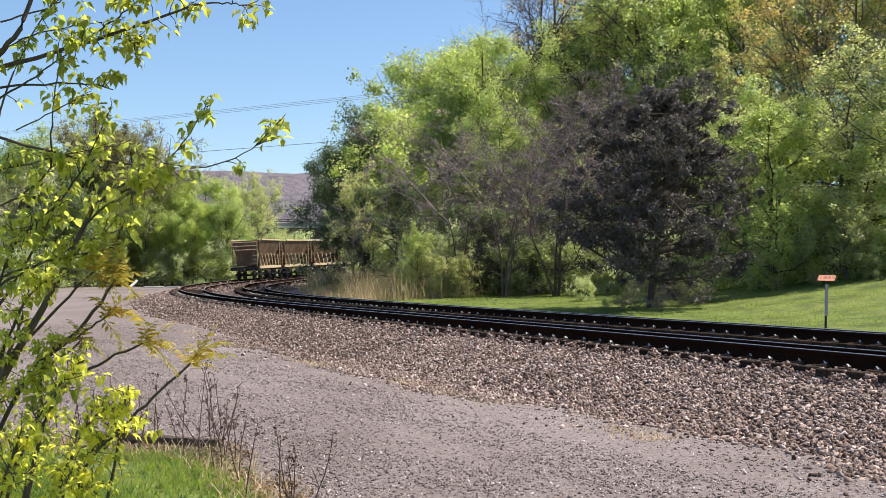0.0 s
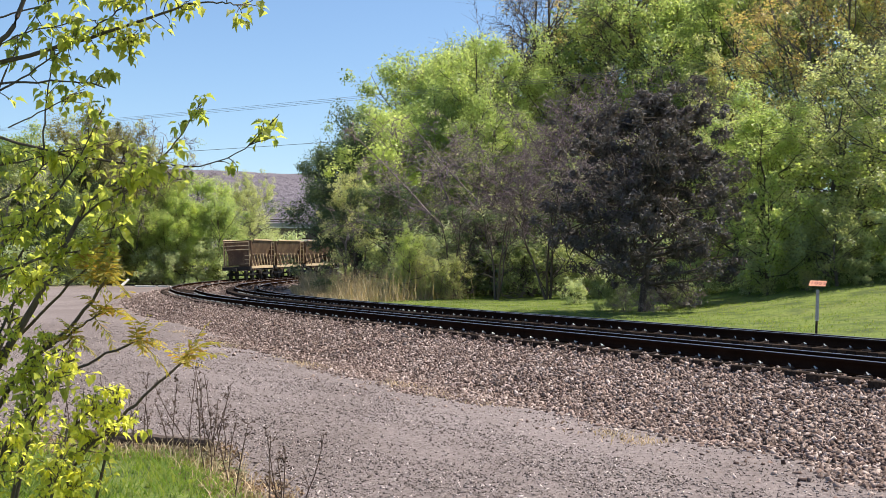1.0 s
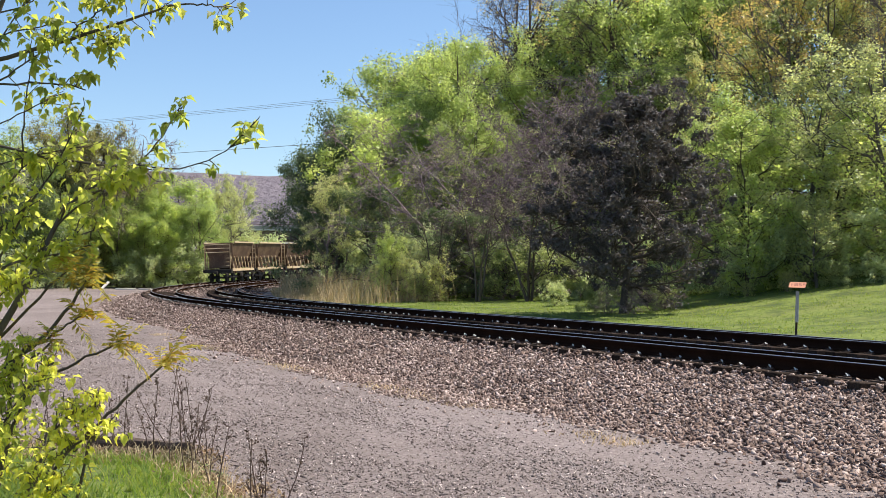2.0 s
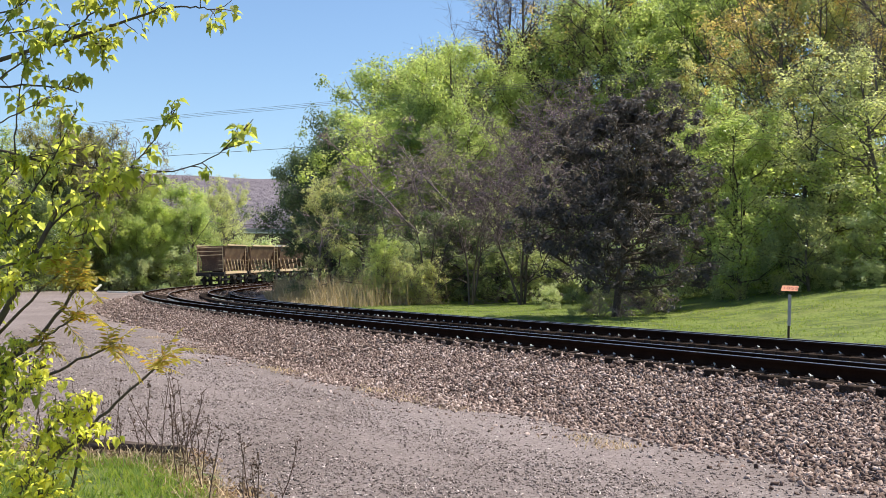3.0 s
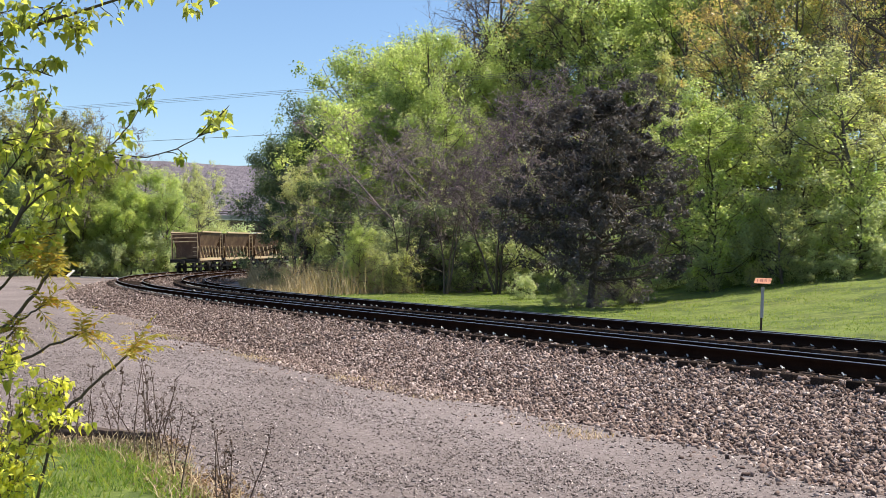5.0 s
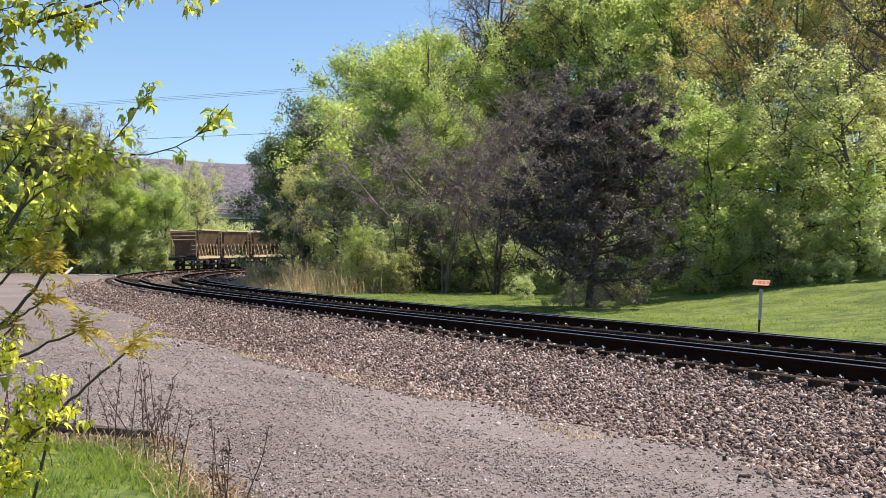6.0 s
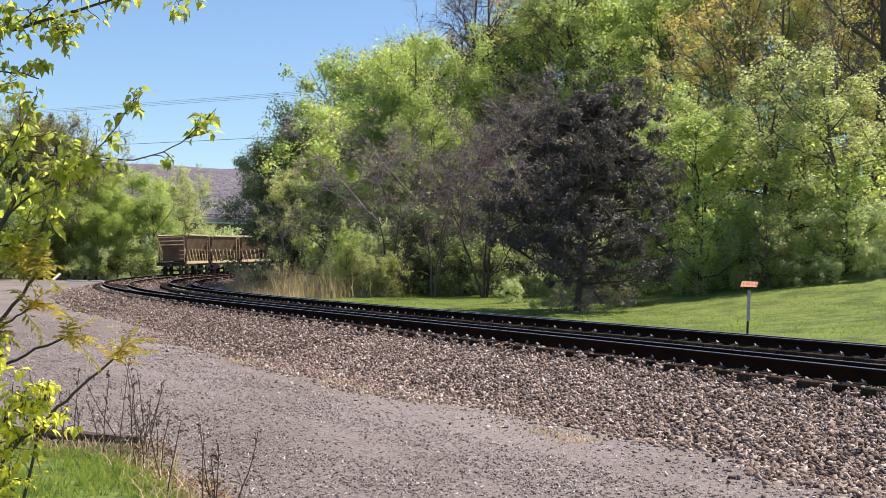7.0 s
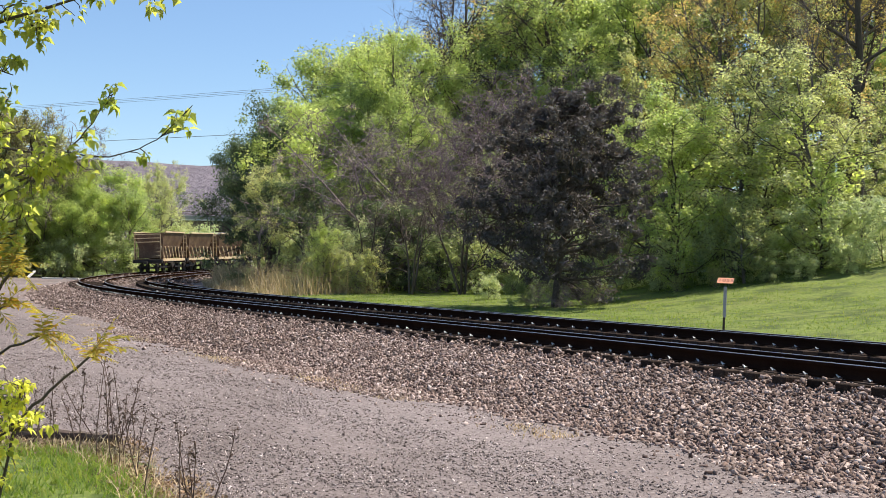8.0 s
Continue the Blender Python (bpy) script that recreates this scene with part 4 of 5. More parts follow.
plant("shrub", 2, -45.0, 110.0, 4.2, 118, 1.0)
plant("shrub", 1, -45.1, 103.0, 4.0, 185, 1.0)
plant("shrub", 2, -40.4, 117.0, 4.8, 252, 1.0)
plant("shrub", 1, -36.6, 116.0, 4.3, 319, 1.0)
plant("shrub", 1, -34.1, 118.0, 5.0, 26, 1.0)
plant("shrub", 0, -44.5, 113.0, 4.1, 93, 1.0)
plant("shrub", 1, -38.2, 115.5, 4.0, 160, 1.0)
plant("shrub", 0, -32.6, 119.0, 4.5, 227, 1.0)
plant("shrub", 1, -45.4, 98.0, 3.9, 294, 1.0)
plant("shrub", 0, -31.1, 134.0, 4.0, 1, 1.0)
plant("cedar", 0, 4.18, 42.0, 9.0, 40, 1.0)


# ---- distance ----
def build_hill():
    xs, ys = np.linspace(-1300, 700, 90), np.linspace(760, 1500, 36)
    x, y = np.meshgrid(xs, ys)
    ridge = 96 - 0.012 * (x + 330) - 14 * ease(x, -330, 300) + 5 * np.sin(x / 90) + 3 * np.sin(x / 37 + 1)
    z = -2 + ridge * ease(y, 760, 1060) * (1 - 0.2 * ease(y, 1200, 1500)) + 5 * wave(x, y, 60) * ease(y, 800, 900)
    v = np.stack([x, y, z], -1).reshape(-1, 3)
    w = len(xs)
    i = (np.arange(len(ys) - 1)[:, None] * w + np.arange(w - 1)[None]).ravel()
    tagged(new("hill", mesh_of("hill", v, np.stack([i, i + 1, i + w + 1, i + w], -1), M_HILL, True)), "long distant hill of bare woods, haze mixed into its grey-purple colour", "hill", kind="structure")


build_hill()


def build_bridge():
    bridge = tagged(new("road_bridge"), "grey concrete road bridge over the railway", "bridge")
    m = Matrix.Translation((-38.0, 190.0, 1.0)) @ pose(0, 0, 0, 0, 0, -4)
    bm = box(bmesh.new(), 10, 0, 7.05, 90, 9, 0.22, 0.05)
    part("deck", bm, M_PALE, bridge, "pale concrete deck edge", m)
    for y in (-4.3, 4.3):
        bm = box(bmesh.new(), 10, y, 7.45, 90, 0.25, 0.6, 0.03)
        part("parapet", bm, M_CONCRETE, bridge, "", m)
        bm = bmesh.new()
        for z in (8.0, 8.35):
            rod(bm, (-35, y, z), (55, y, z), 0.06)
        for x in range(-35, 56, 3):
            rod(bm, (x, y, 7.7), (x, y, 8.4), 0.05)
        part("railing", bm, M_GIRDER, bridge, "", m)
    for y in (-4.1, -1.4, 1.4, 4.1):
        bm = box(bmesh.new(), 10, y, 6.2, 90, 0.1, 1.5)
        box(bm, 10, y, 5.44, 90, 0.5, 0.08)
        part("girder", bm, M_GIRDER, bridge, "", m)
    for x in (-12, 28):
        bm = box(bmesh.new(), x, 0, 1.6, 1.2, 7.5, 6.9, 0.1)
        part("pier", bm, M_CONCRETE, bridge, "", m)


build_bridge()


def cable(name, a, b, sag, r, label):
    """A hanging wire between two places far outside the view."""
    t = np.linspace(0, 1, 40)[:, None]
    pts = np.array(a) * (1 - t) + np.array(b) * t
    pts[:, 2:] -= sag * 4 * t * (1 - t)
    v, f = tube_set([(pts, r, r, 5)])
    tagged(new(name, mesh_of(name, v, f, M_WIRE, True)), label, "cable", "overhead wires")


for k in range(3):
    cable("overhead_cable", (-73.0, 125.0, 15.3 - 0.1 * k), (43.0, 45.0, 13.0 - 0.1 * k), 0.25 + 0.03 * k, 0.011, "thin grey cable hung across the sky")
cable("overhead_cable", (-87.0, 164.0, 15.7), (55.0, 80.0, 15.6), 0.4, 0.028, "thick dark cable hung low over the bend")


# ---- train ----
def wheel_set(bm, x):
    for y in (-0.75, 0.75):
        rod(bm, (x, y - 0.06, 0.42), (x, y + 0.06, 0.42), 0.42, sides=18)
        rod(bm, (x, y * 0.9 - 0.02, 0.42), (x, y * 0.9 + 0.02, 0.42), 0.46, sides=18)
    rod(bm, (x, -0.9, 0.42), (x, 0.9, 0.42), 0.08)


LENGTH = 8.3


def build_hopper():
    """A short ballast hopper: flared hood, open slanted framework under it, pale sill, two trucks. x runs along the car."""
    car = tagged(new("hopper_car"), "tan weathered ballast hopper car with flared hood and dark trucks", "railway car", "hopper cars of the train")
    half = LENGTH / 2 - 0.5
    bm = bmesh.new()
    prof = [(-1.0, 2.2), (-1.04, 2.4), (-1.48, 3.62), (-1.42, 3.62), (-0.98, 2.4), (-0.94, 2.2)]
    for side in (1, -1):
        rows = [[bm.verts.new((x, side * y, z)) for y, z in prof] for x in (-half + 0.6, half - 0.6)]
        for i in range(6):
            j = (i + 1) % 6
            f = [rows[0][i], rows[1][i], rows[1][j], rows[0][j]]
            bm.faces.new(f if side > 0 else f[::-1])
        for r in rows:
            bm.faces.new(r)
    part("hood_side", bm, M_CAR, car, "flared tan side sheets streaked with rust")
    for x in (-half + 0.6, half - 0.6):
        bm = bmesh.new()
        vs = [bm.verts.new((x + dx, y, z)) for dx in (-0.03, 0.03) for y, z in ((-0.98, 1.3), (0.98, 1.3), (0.98, 2.35), (1.38, 3.6), (-1.38, 3.6), (-0.98, 2.35))]
        bm.faces.new(vs[:6][::-1]), bm.faces.new(vs[6:])
        for i in range(6):
            bm.faces.new((vs[i], vs[(i + 1) % 6], vs[6 + (i + 1) % 6], vs[6 + i]))
        part("end_sheet", bm, M_CAR, car)
    for side in (-1, 1):
        bm = box(bmesh.new(), 0, side * 1.47, 3.65, 2 * half - 1.2, 0.14, 0.12, 0.01)
        part("top_edge", bm, M_CAR_EDGE, car, "pale top edge")
        bm = box(bmesh.new(), 0, side * 1.32, 1.12, 2 * half - 0.5, 0.09, 0.24, 0.01)
        part("side_sill", bm, M_CAR_EDGE, car, "pale side sill")
        for k in range(7):
            x = -half + 0.7 + k * (2 * half - 1.4) / 6
            bm = box(bmesh.new(), 0, 0, 0, 0.09, 0.09, 1.2, 0.01, Matrix.Translation((x, side * 1.2, 1.78)) @ pose(0, 0, 0, side * 10, (k - 3) * 5, 0))
            part("side_post", bm, M_CAR_EDGE, car)
        for x in (-half + 0.45, half - 0.45):
            bm = box(bmesh.new(), x, side * 1.28, 2.35, 0.1, 0.08, 2.5, 0.01)
            part("corner_post", bm, M_CAR, car)
    bm = bmesh.new()
    for x in (-1, 1):
        vs = [bm.verts.new((x * (0.2 if low else half - 0.7), y * (0.5 if low else 0.93), 0.75 if low else 2.3)) for low in (0, 1) for y in (-1, 1)]
        vs += [bm.verts.new((x * 0.1, y * (0.5 if low else 0.93), 0.75 if low else 2.3)) for low in (0, 1) for y in (-1, 1)]
        bmesh.ops.convex_hull(bm, input=vs)
    part("slope_sheet", bm, M_CAR, car, "sloping hopper bottom")
    bm = box(bmesh.new(), 0, 0, 1.0, LENGTH - 0.6, 0.5, 0.4, 0.02)
    for x in (-half, half):
        box(bm, x, 0, 1.02, 0.35, 2.7, 0.3, 0.02)
    part("underframe", bm, M_UNDER, car)
    for x in (-1, 1):
        bm = bmesh.new()
        for z in (2.75, 3.1, 3.45):
            rod(bm, (x * half, -1.2, z), (x * half, 1.2, z), 0.035)
        for y in (-1.2, 1.2):
            rod(bm, (x * half, y, 1.2), (x * half, y, 3.5), 0.035)
            for z in (1.5, 1.85, 2.2):
                rod(bm, (x * half, y, z), (x * half, y * 0.65, z), 0.025)
        part("end_ladder", bm, M_CAR_EDGE, car, "tan end railing and rungs")
        bm = bmesh.new()
        rod(bm, (x * (half + 0.1), 0, 0.9), (x * (half + 0.55), 0, 0.9), 0.12)
        box(bm, x * (half + 0.6), 0, 0.9, 0.25, 0.3, 0.3, 0.03)
        part("coupler", bm, M_UNDER, car)
        bm = bmesh.new()
        for dx in (-0.87, 0.87):
            wheel_set(bm, x * (half - 1.3) + dx)
        for y in (-0.98, 0.98):
            box(bm, x * (half - 1.3), y, 0.5, 2.2, 0.12, 0.22, 0.03)
            box(bm, x * (half - 1.3), y, 0.62, 0.6, 0.2, 0.42, 0.03)
        part("truck", bm, M_UNDER, car, "black wheels and side frames")
    return car


def car_pose(s):
    """Stands a car with its middle at s on the near track, both trucks on the rails."""
    a, b = (on_track(s + d, GAUGE / 2, 0) for d in (-2.4, 2.4))
    d = b - a
    yaw, pitch = math.degrees(math.atan2(d[1], d[0])), math.degrees(math.atan2(d[2], math.hypot(d[0], d[1])))
    return Matrix.Translation(((a + b) / 2).tolist()) @ pose(0, 0, 0, 0, 0, yaw) @ pose(0, 0, 0, 0, -pitch, 0) @ pose(0, 0, -0.04, math.degrees(math.atan2(CANT, GAUGE)), 0, 0)


REAR = 97.6
hopper = build_hopper()
hopper.matrix_basis = car_pose(REAR + LENGTH / 2)
for i in range(1, 7):
    copy_thing(hopper, car_pose(REAR + LENGTH / 2 + i * LENGTH))


# ---- marker sign ----
def build_sign():
    x, y = 6.6, 27.0
    z = float(ground_height(x, y))
    top = 0.95 - z
    sign = tagged(new("marker_sign"), "small orange plate with number 1855 on a post in the grass", "sign")
    sign.matrix_basis = pose(x, y, z, 0, 1.0, 0)
    bm = box(bmesh.new(), 0, 0, (top - 0.3) / 2 - 0.2, 0.045, 0.05, top + 0.35, 0.006)
    part("post", bm, M_POST, sign)
    bm = box(bmesh.new(), 0, -0.03, top - 0.52, 0.075, 0.02, 0.72, 0.006)
    part("reflector_strip", bm, M_POSTGREY, sign, "grey peeling reflective strip")
    tilt = pose(0, -0.02, top - 0.02, -62, 0, 0)
    bm = box(bmesh.new(), 0, 0, 0, 0.38, 0.006, 0.27, 0.002)
    for v in bm.verts:
        v.co.x += v.co.z * 0.35
    part("plate", bm, M_SIGN, sign, "faded orange plate", tilt)
    text = bpy.data.curves.new("digits", "FONT")
    text.body, text.size, text.align_x, text.align_y, text.extrude = "1855", 0.19, "CENTER", "CENTER", 0.001
    text.shear = 0.25
    tmp = bpy.data.objects.new("tmp_digits", text)
    me = bpy.data.meshes.new_from_object(tmp)
    bpy.data.objects.remove(tmp)
    me.materials.append(M_INK)
    child("digits", me, sign, "dark red digits 1855", tilt @ pose(0, -0.005, 0, 90, 0, 0))


build_sign()


# ---- grass, reeds, weeds ----
def blades(name, roots, height, width, lean, mat, seed, label, category):
    """Tapering bent blades, three points each side."""
    rng = np.random.default_rng(seed)
    n = len(roots)
    az, h = rng.uniform(0, 2 * np.pi, n), height * rng.uniform(0.45, 1.25, n)
    d = np.stack([np.cos(az), np.sin(az), np.zeros(n)], -1)
    w = np.stack([-np.sin(az), np.cos(az), np.zeros(n)], -1) * (width * rng.uniform(0.6, 1.3, n))[:, None]
    up = np.array([0, 0, 1.0])
    ln = (lean * rng.uniform(0.2, 1.6, n) * h)[:, None]
    mid, tip = roots + up * (h * 0.55)[:, None] + d * ln * 0.35, roots + up * h[:, None] + d * ln
    v = np.stack([roots - w, roots + w, mid + w * 0.7, mid - w * 0.7, tip + w * 0.1, tip - w * 0.1], 1)
    f = np.array([(0, 1, 2, 3), (3, 2, 4, 5)])
    f = (f[None] + (np.arange(n) * 6)[:, None, None]).reshape(-1, 4)
    return tagged(new(name, mesh_of(name, v.reshape(-1, 3), f, mat)), label, category, kind="stuff")


def build_grass():
    rng = np.random.default_rng(31)
    x, y = rng.uniform(-9, -0.6, 150000), rng.uniform(5, 13, 150000)
    keep = (y < bank_border(x) + rng.normal(size=len(x)) * 0.3 - 0.85) & (rng.uniform(0, 1, len(x)) < 0.5 + 0.6 * wave(x, y, 0.8))
    x, y = x[keep], y[keep]
    blades("bank_grass", np.stack([x, y, ground_height(x, y)], -1), 0.075, 0.006, 1.2, M_BLADE, 32, "bright green grass on the near bank", "grass")
    x, y = rng.uniform(-9, -0.9, 9000), rng.uniform(5, 13.5, 9000)
    off = bank_border(x) - y
    keep = (off > -0.4) & (off < 1.3)
    x, y = x[keep], y[keep]
    blades("dry_grass", np.stack([x, y, ground_height(x, y)], -1), 0.12, 0.006, 1.1, M_REED, 33, "dry brown grass along the edge of the bank", "grass")
    s, n = rng.uniform(2, 26, 5200), -3.75 + rng.normal(size=5200) * 0.16
    h = np.interp(s, S, TH)
    p = on_track(s) + np.stack([n * np.cos(h), n * np.sin(h), n * 0], -1)
    p = p[(wave(s, n, 1.7, 2.0) + 0.5 * wave(s, n, 0.5)) > rng.uniform(-0.1, 0.9, len(s))]
    p[:, 2] = ground_height(p[:, 0], p[:, 1])
    blades("sparse_weeds", p, 0.05, 0.005, 1.4, M_REED, 35, "sparse yellowed weeds along the foot of the ballast", "weeds")
    s, n = rng.uniform(4, 62, 130000), 6.9 + 20 * rng.uniform(0, 1, 130000) ** 1.3
    p = on_track(s)
    h = np.interp(s, S, TH)
    x, y = p[:, 0] + n * np.cos(h), p[:, 1] + n * np.sin(h)
    keep = rng.uniform(0, 1, len(x)) < 0.45 + 0.5 * wave(x, y, 1.5) + 0.4 * wave(x, y, 0.5)
    x, y = x[keep], y[keep]
    blades("lawn_grass", np.stack([x, y, ground_height(x, y)], -1), 0.05, 0.009, 1.1, M_BLADE, 34, "sunlit mown grass beyond the tracks", "grass")


build_grass()


def build_litter():
    """Withered leaves blown along the edge of the bank."""
    rng = np.random.default_rng(36)
    x, y = rng.uniform(-6.5, -1.0, 48000), rng.uniform(6.5, 13, 48000)
    off = bank_border(x) - y + 0.35 * wave(x, y, 0.7)
    keep = (np.abs(off - 0.35) < 1.05) & (rng.uniform(0, 1, len(x)) < 1.0 - np.abs(off - 0.35) / 1.1)
    x, y = x[keep], y[keep]
    v, f = leaf_set(np.stack([x, y, ground_height(x, y) + rng.uniform(0.005, 0.03, len(x))], -1), 0.04, rng, 1.0, 2.0)
    tagged(new("dead_leaves", mesh_of("dead_leaves", v, f, M_LITTER)), "brown dead leaves strewn between grass and gravel", "leaf litter", kind="stuff")


build_litter()


def build_reeds():
    rng = np.random.default_rng(41)
    n = 8500
    s, off = rng.uniform(46, 84, n), 8.0 + rng.uniform(0, 1, n) ** 1.6 * 6.5
    p = on_track(s)
    h = np.interp(s, S, TH)
    x, y = p[:, 0] + off * np.cos(h), p[:, 1] + off * np.sin(h)
    tall = (0.5 + 0.5 * wave(x, y, 1.1) > rng.uniform(0, 1, n) * 0.9) & (off > 8.6)
    root = np.stack([x, y, ground_height(x, y) - 0.02], -1)
    blades("dry_reeds", root[tall], 1.5, 0.013, 0.7, M_REED, 42, "pale dry reeds and tall grass beside the bend", "reeds")
    blades("low_dry_grass", root[~tall], 0.45, 0.012, 0.9, M_REED, 43, "low tangled dry grass beside the bend", "grass")


build_reeds()


def build_weeds():
    """Dead stalks with short side twigs and seed heads at the edge of the bank."""
    rng = np.random.default_rng(51)
    for i in range(34):
        x = rng.uniform(-5.2, -1.5)
        y = float(bank_border(np.array(x))) + rng.uniform(-0.9, 0.25)
        height = rng.uniform(0.45, 0.95)
        wood = []
        stem = curved((0, 0, 0), (rng.normal() * 0.15, rng.normal() * 0.15, 1), height, 0.05, 0.07, rng, 7)
        wood.append((stem, 0.006, 0.003, 5))
        heads = []
        for j in range(rng.integers(6, 13)):
            q = rng.integers(2, 7)
            tw = curved(stem[q], (rng.normal(), rng.normal(), 0.9), rng.uniform(0.05, 0.18) * (1.2 - q / 9), 0.1, 0.2, rng, 3)
            wood.append((tw, 0.003, 0.002, 3))
            heads += [tw[1], tw[2]]
        weed = tagged(new("dead_weed"), "dry dark weed stalk with withered seed heads", "weed", "dead weeds at the bank's edge")
        weed.matrix_basis = pose(x, y, float(ground_height(x, y)))
        v, f = tube_set(wood)
        child("stalk", mesh_of("stalk", v, f, M_STALK), weed, kind="stuff")
        c = np.repeat(np.array(heads), 3, 0)
        v, f = leaf_set(c + rng.normal(size=c.shape) * 0.012, 0.02, rng)
        child("seed_head", mesh_of("seed_head", v, f, M_STALK), weed, kind="stuff")


build_weeds()


def build_log():
    rng = np.random.default_rng(61)
    a, b = np.array([-4.8, 12.25, 0]), np.array([-3.3, 11.98, 0])
    t = np.linspace(0, 1, 9)[:, None]
    pts = a * (1 - t) + b * t + rng.normal(size=(9, 3)) * 0.008
    pts[:, 2] += ground_height(pts[:, 0], pts[:, 1]) + 0.06
    v, f = tube_set([(pts, 0.07, 0.05, 9)])
    v += rng.normal(size=v.shape) * 0.004
    ends = [list(range(9))[::-1], list(range(len(v) - 9, len(v)))]
    log = tagged(new("log", mesh_of("log", v, [list(q) for q in f] + ends, M_LOG)), "weathered broken branch lying at the gravel's edge", "log")
    return log


build_log()


def build_debris():
    """Pale weathered timbers dumped at the far edge of the lot."""
    rng = np.random.default_rng(71)
    for x, y, turn, length, lean in ((-36.5, 108.0, 15, 1.9, 0), (-34.8, 108.6, -20, 1.4, 0), (-38.6, 108.3, 70, 1.2, 32), (-33.2, 109.4, 5, 1.6, 0)):
        bm = box(bmesh.new(), 0, 0, 0, length, 0.22, 0.16, 0.02)
        for v in bm.verts:
            v.co += Vector(rng.normal(size=3) * 0.012)
        me = bpy.data.meshes.new("timber")
        bm.to_mesh(me)
        bm.free()
        me.materials.append(M_PALE)
        ob = tagged(new("timber", me), "pale weathered timber dumped at the gravel lot's edge", "timber", "timbers at the lot's edge")
        ob.matrix_basis = pose(x, y, float(ground_height(x, y)) + 0.07 + length / 2 * math.sin(radians(lean)), 0, 0, turn) @ pose(0, 0, 0, 0, -lean, 0)


build_debris()


# ---- the shrubs beside the camera ----
def lobed_leaf(seed):
    """A young maple leaf with five toothed lobes, folded along its middle and drooping at the tip; it starts at its stalk."""
    rng = random.Random(seed)
    half = [(0.0, 0.0), (0.12, -0.03), (0.36, 0.0), (0.34, 0.14), (0.44, 0.28), (0.52, 0.44), (0.36, 0.47), (0.35, 0.63), (0.23, 0.66), (0.14, 0.83), (0.0, 1.0)]
    fold, droop = rng.uniform(0.2, 0.9), rng.uniform(0.3, 1.0)

    def at(x, y):
        return (x * math.cos(fold), y * 0.95 - 0.05 * droop, abs(x) * math.sin(fold) - droop * y * y * 0.55)
    verts = [at(0, 0), at(0, 0.35), at(0, 0.62), at(0, 1.0)]
    faces = []
    for sgn in (1, -1):
        ids = [0]
        for x, y in half[1:-1]:
            verts.append(at(sgn * x * rng.uniform(0.85, 1.1), y + rng.uniform(-0.03, 0.03)))
            ids.append(len(verts) - 1)
        ids.append(3)
        for i in range(len(ids) - 1):
            hub = 1 if i < 6 else 2
            tri = [hub, ids[i], ids[i + 1]]
            faces.append(tri if sgn > 0 else tri[::-1])
        faces.append([1, ids[6], 2] if sgn > 0 else [1, 2, ids[6]])
    n = len(verts)
    verts += [(0.012, 0.0, 0.0), (-0.012, 0.0, 0.0), (0.0, -0.55, 0.12)]
    faces.append([n, n + 1, n + 2])
    verts = [(x, y + 0.55, z - 0.12) for x, y, z in verts]
    return verts, faces


LEAF_SHAPES = [lobed_leaf(i) for i in range(6)]
LEAF_MESHES = [mesh_of("leaf", v, f, M_MAPLE) for v, f in LEAF_SHAPES]
shrub_rng = np.random.default_rng(77)
rest_of = {}


def frond(parent, p, d, size, rng):
    """A feathered young leaf: a thin stalk with pairs of pointed leaflets."""
    st = curved(p, d, size, -0.10, 0.08, rng, 10)
    v, f = tube_set([(st, 0.0016, 0.0008, 4)])
    vs, fs, base = [v], [list(q) for q in f], len(v)
    for i in range(1, 10):
        t = st[i] - st[i - 1]
        t /= np.linalg.norm(t)
        side = np.cross(t, [0, 0, 1.0])
        side /= np.linalg.norm(side) + 1e-9
        for sg in (-1, 1):
            a = side * sg * 0.8 + t * 0.55 + rng.normal(size=3) * 0.22 - np.array([0, 0, 0.3])
            a /= np.linalg.norm(a)
            ln = size * rng.uniform(0.24, 0.36) * (1.1 - 0.05 * i)
            wv = np.cross(a, np.cross(t, a) + rng.normal(size=3) * 0.3)
            wv = wv / (np.linalg.norm(wv) + 1e-9) * ln * 0.13
            vs.append(np.array([st[i], st[i] + a * ln * 0.45 + wv, st[i] + a * ln, st[i] + a * ln * 0.45 - wv]))
            fs.append([base, base + 1, base + 2, base + 3])
            base += 4
    child("frond", mesh_of("frond", np.concatenate(vs), fs, M_SUMAC), parent, "young orange-green feathered leaf")


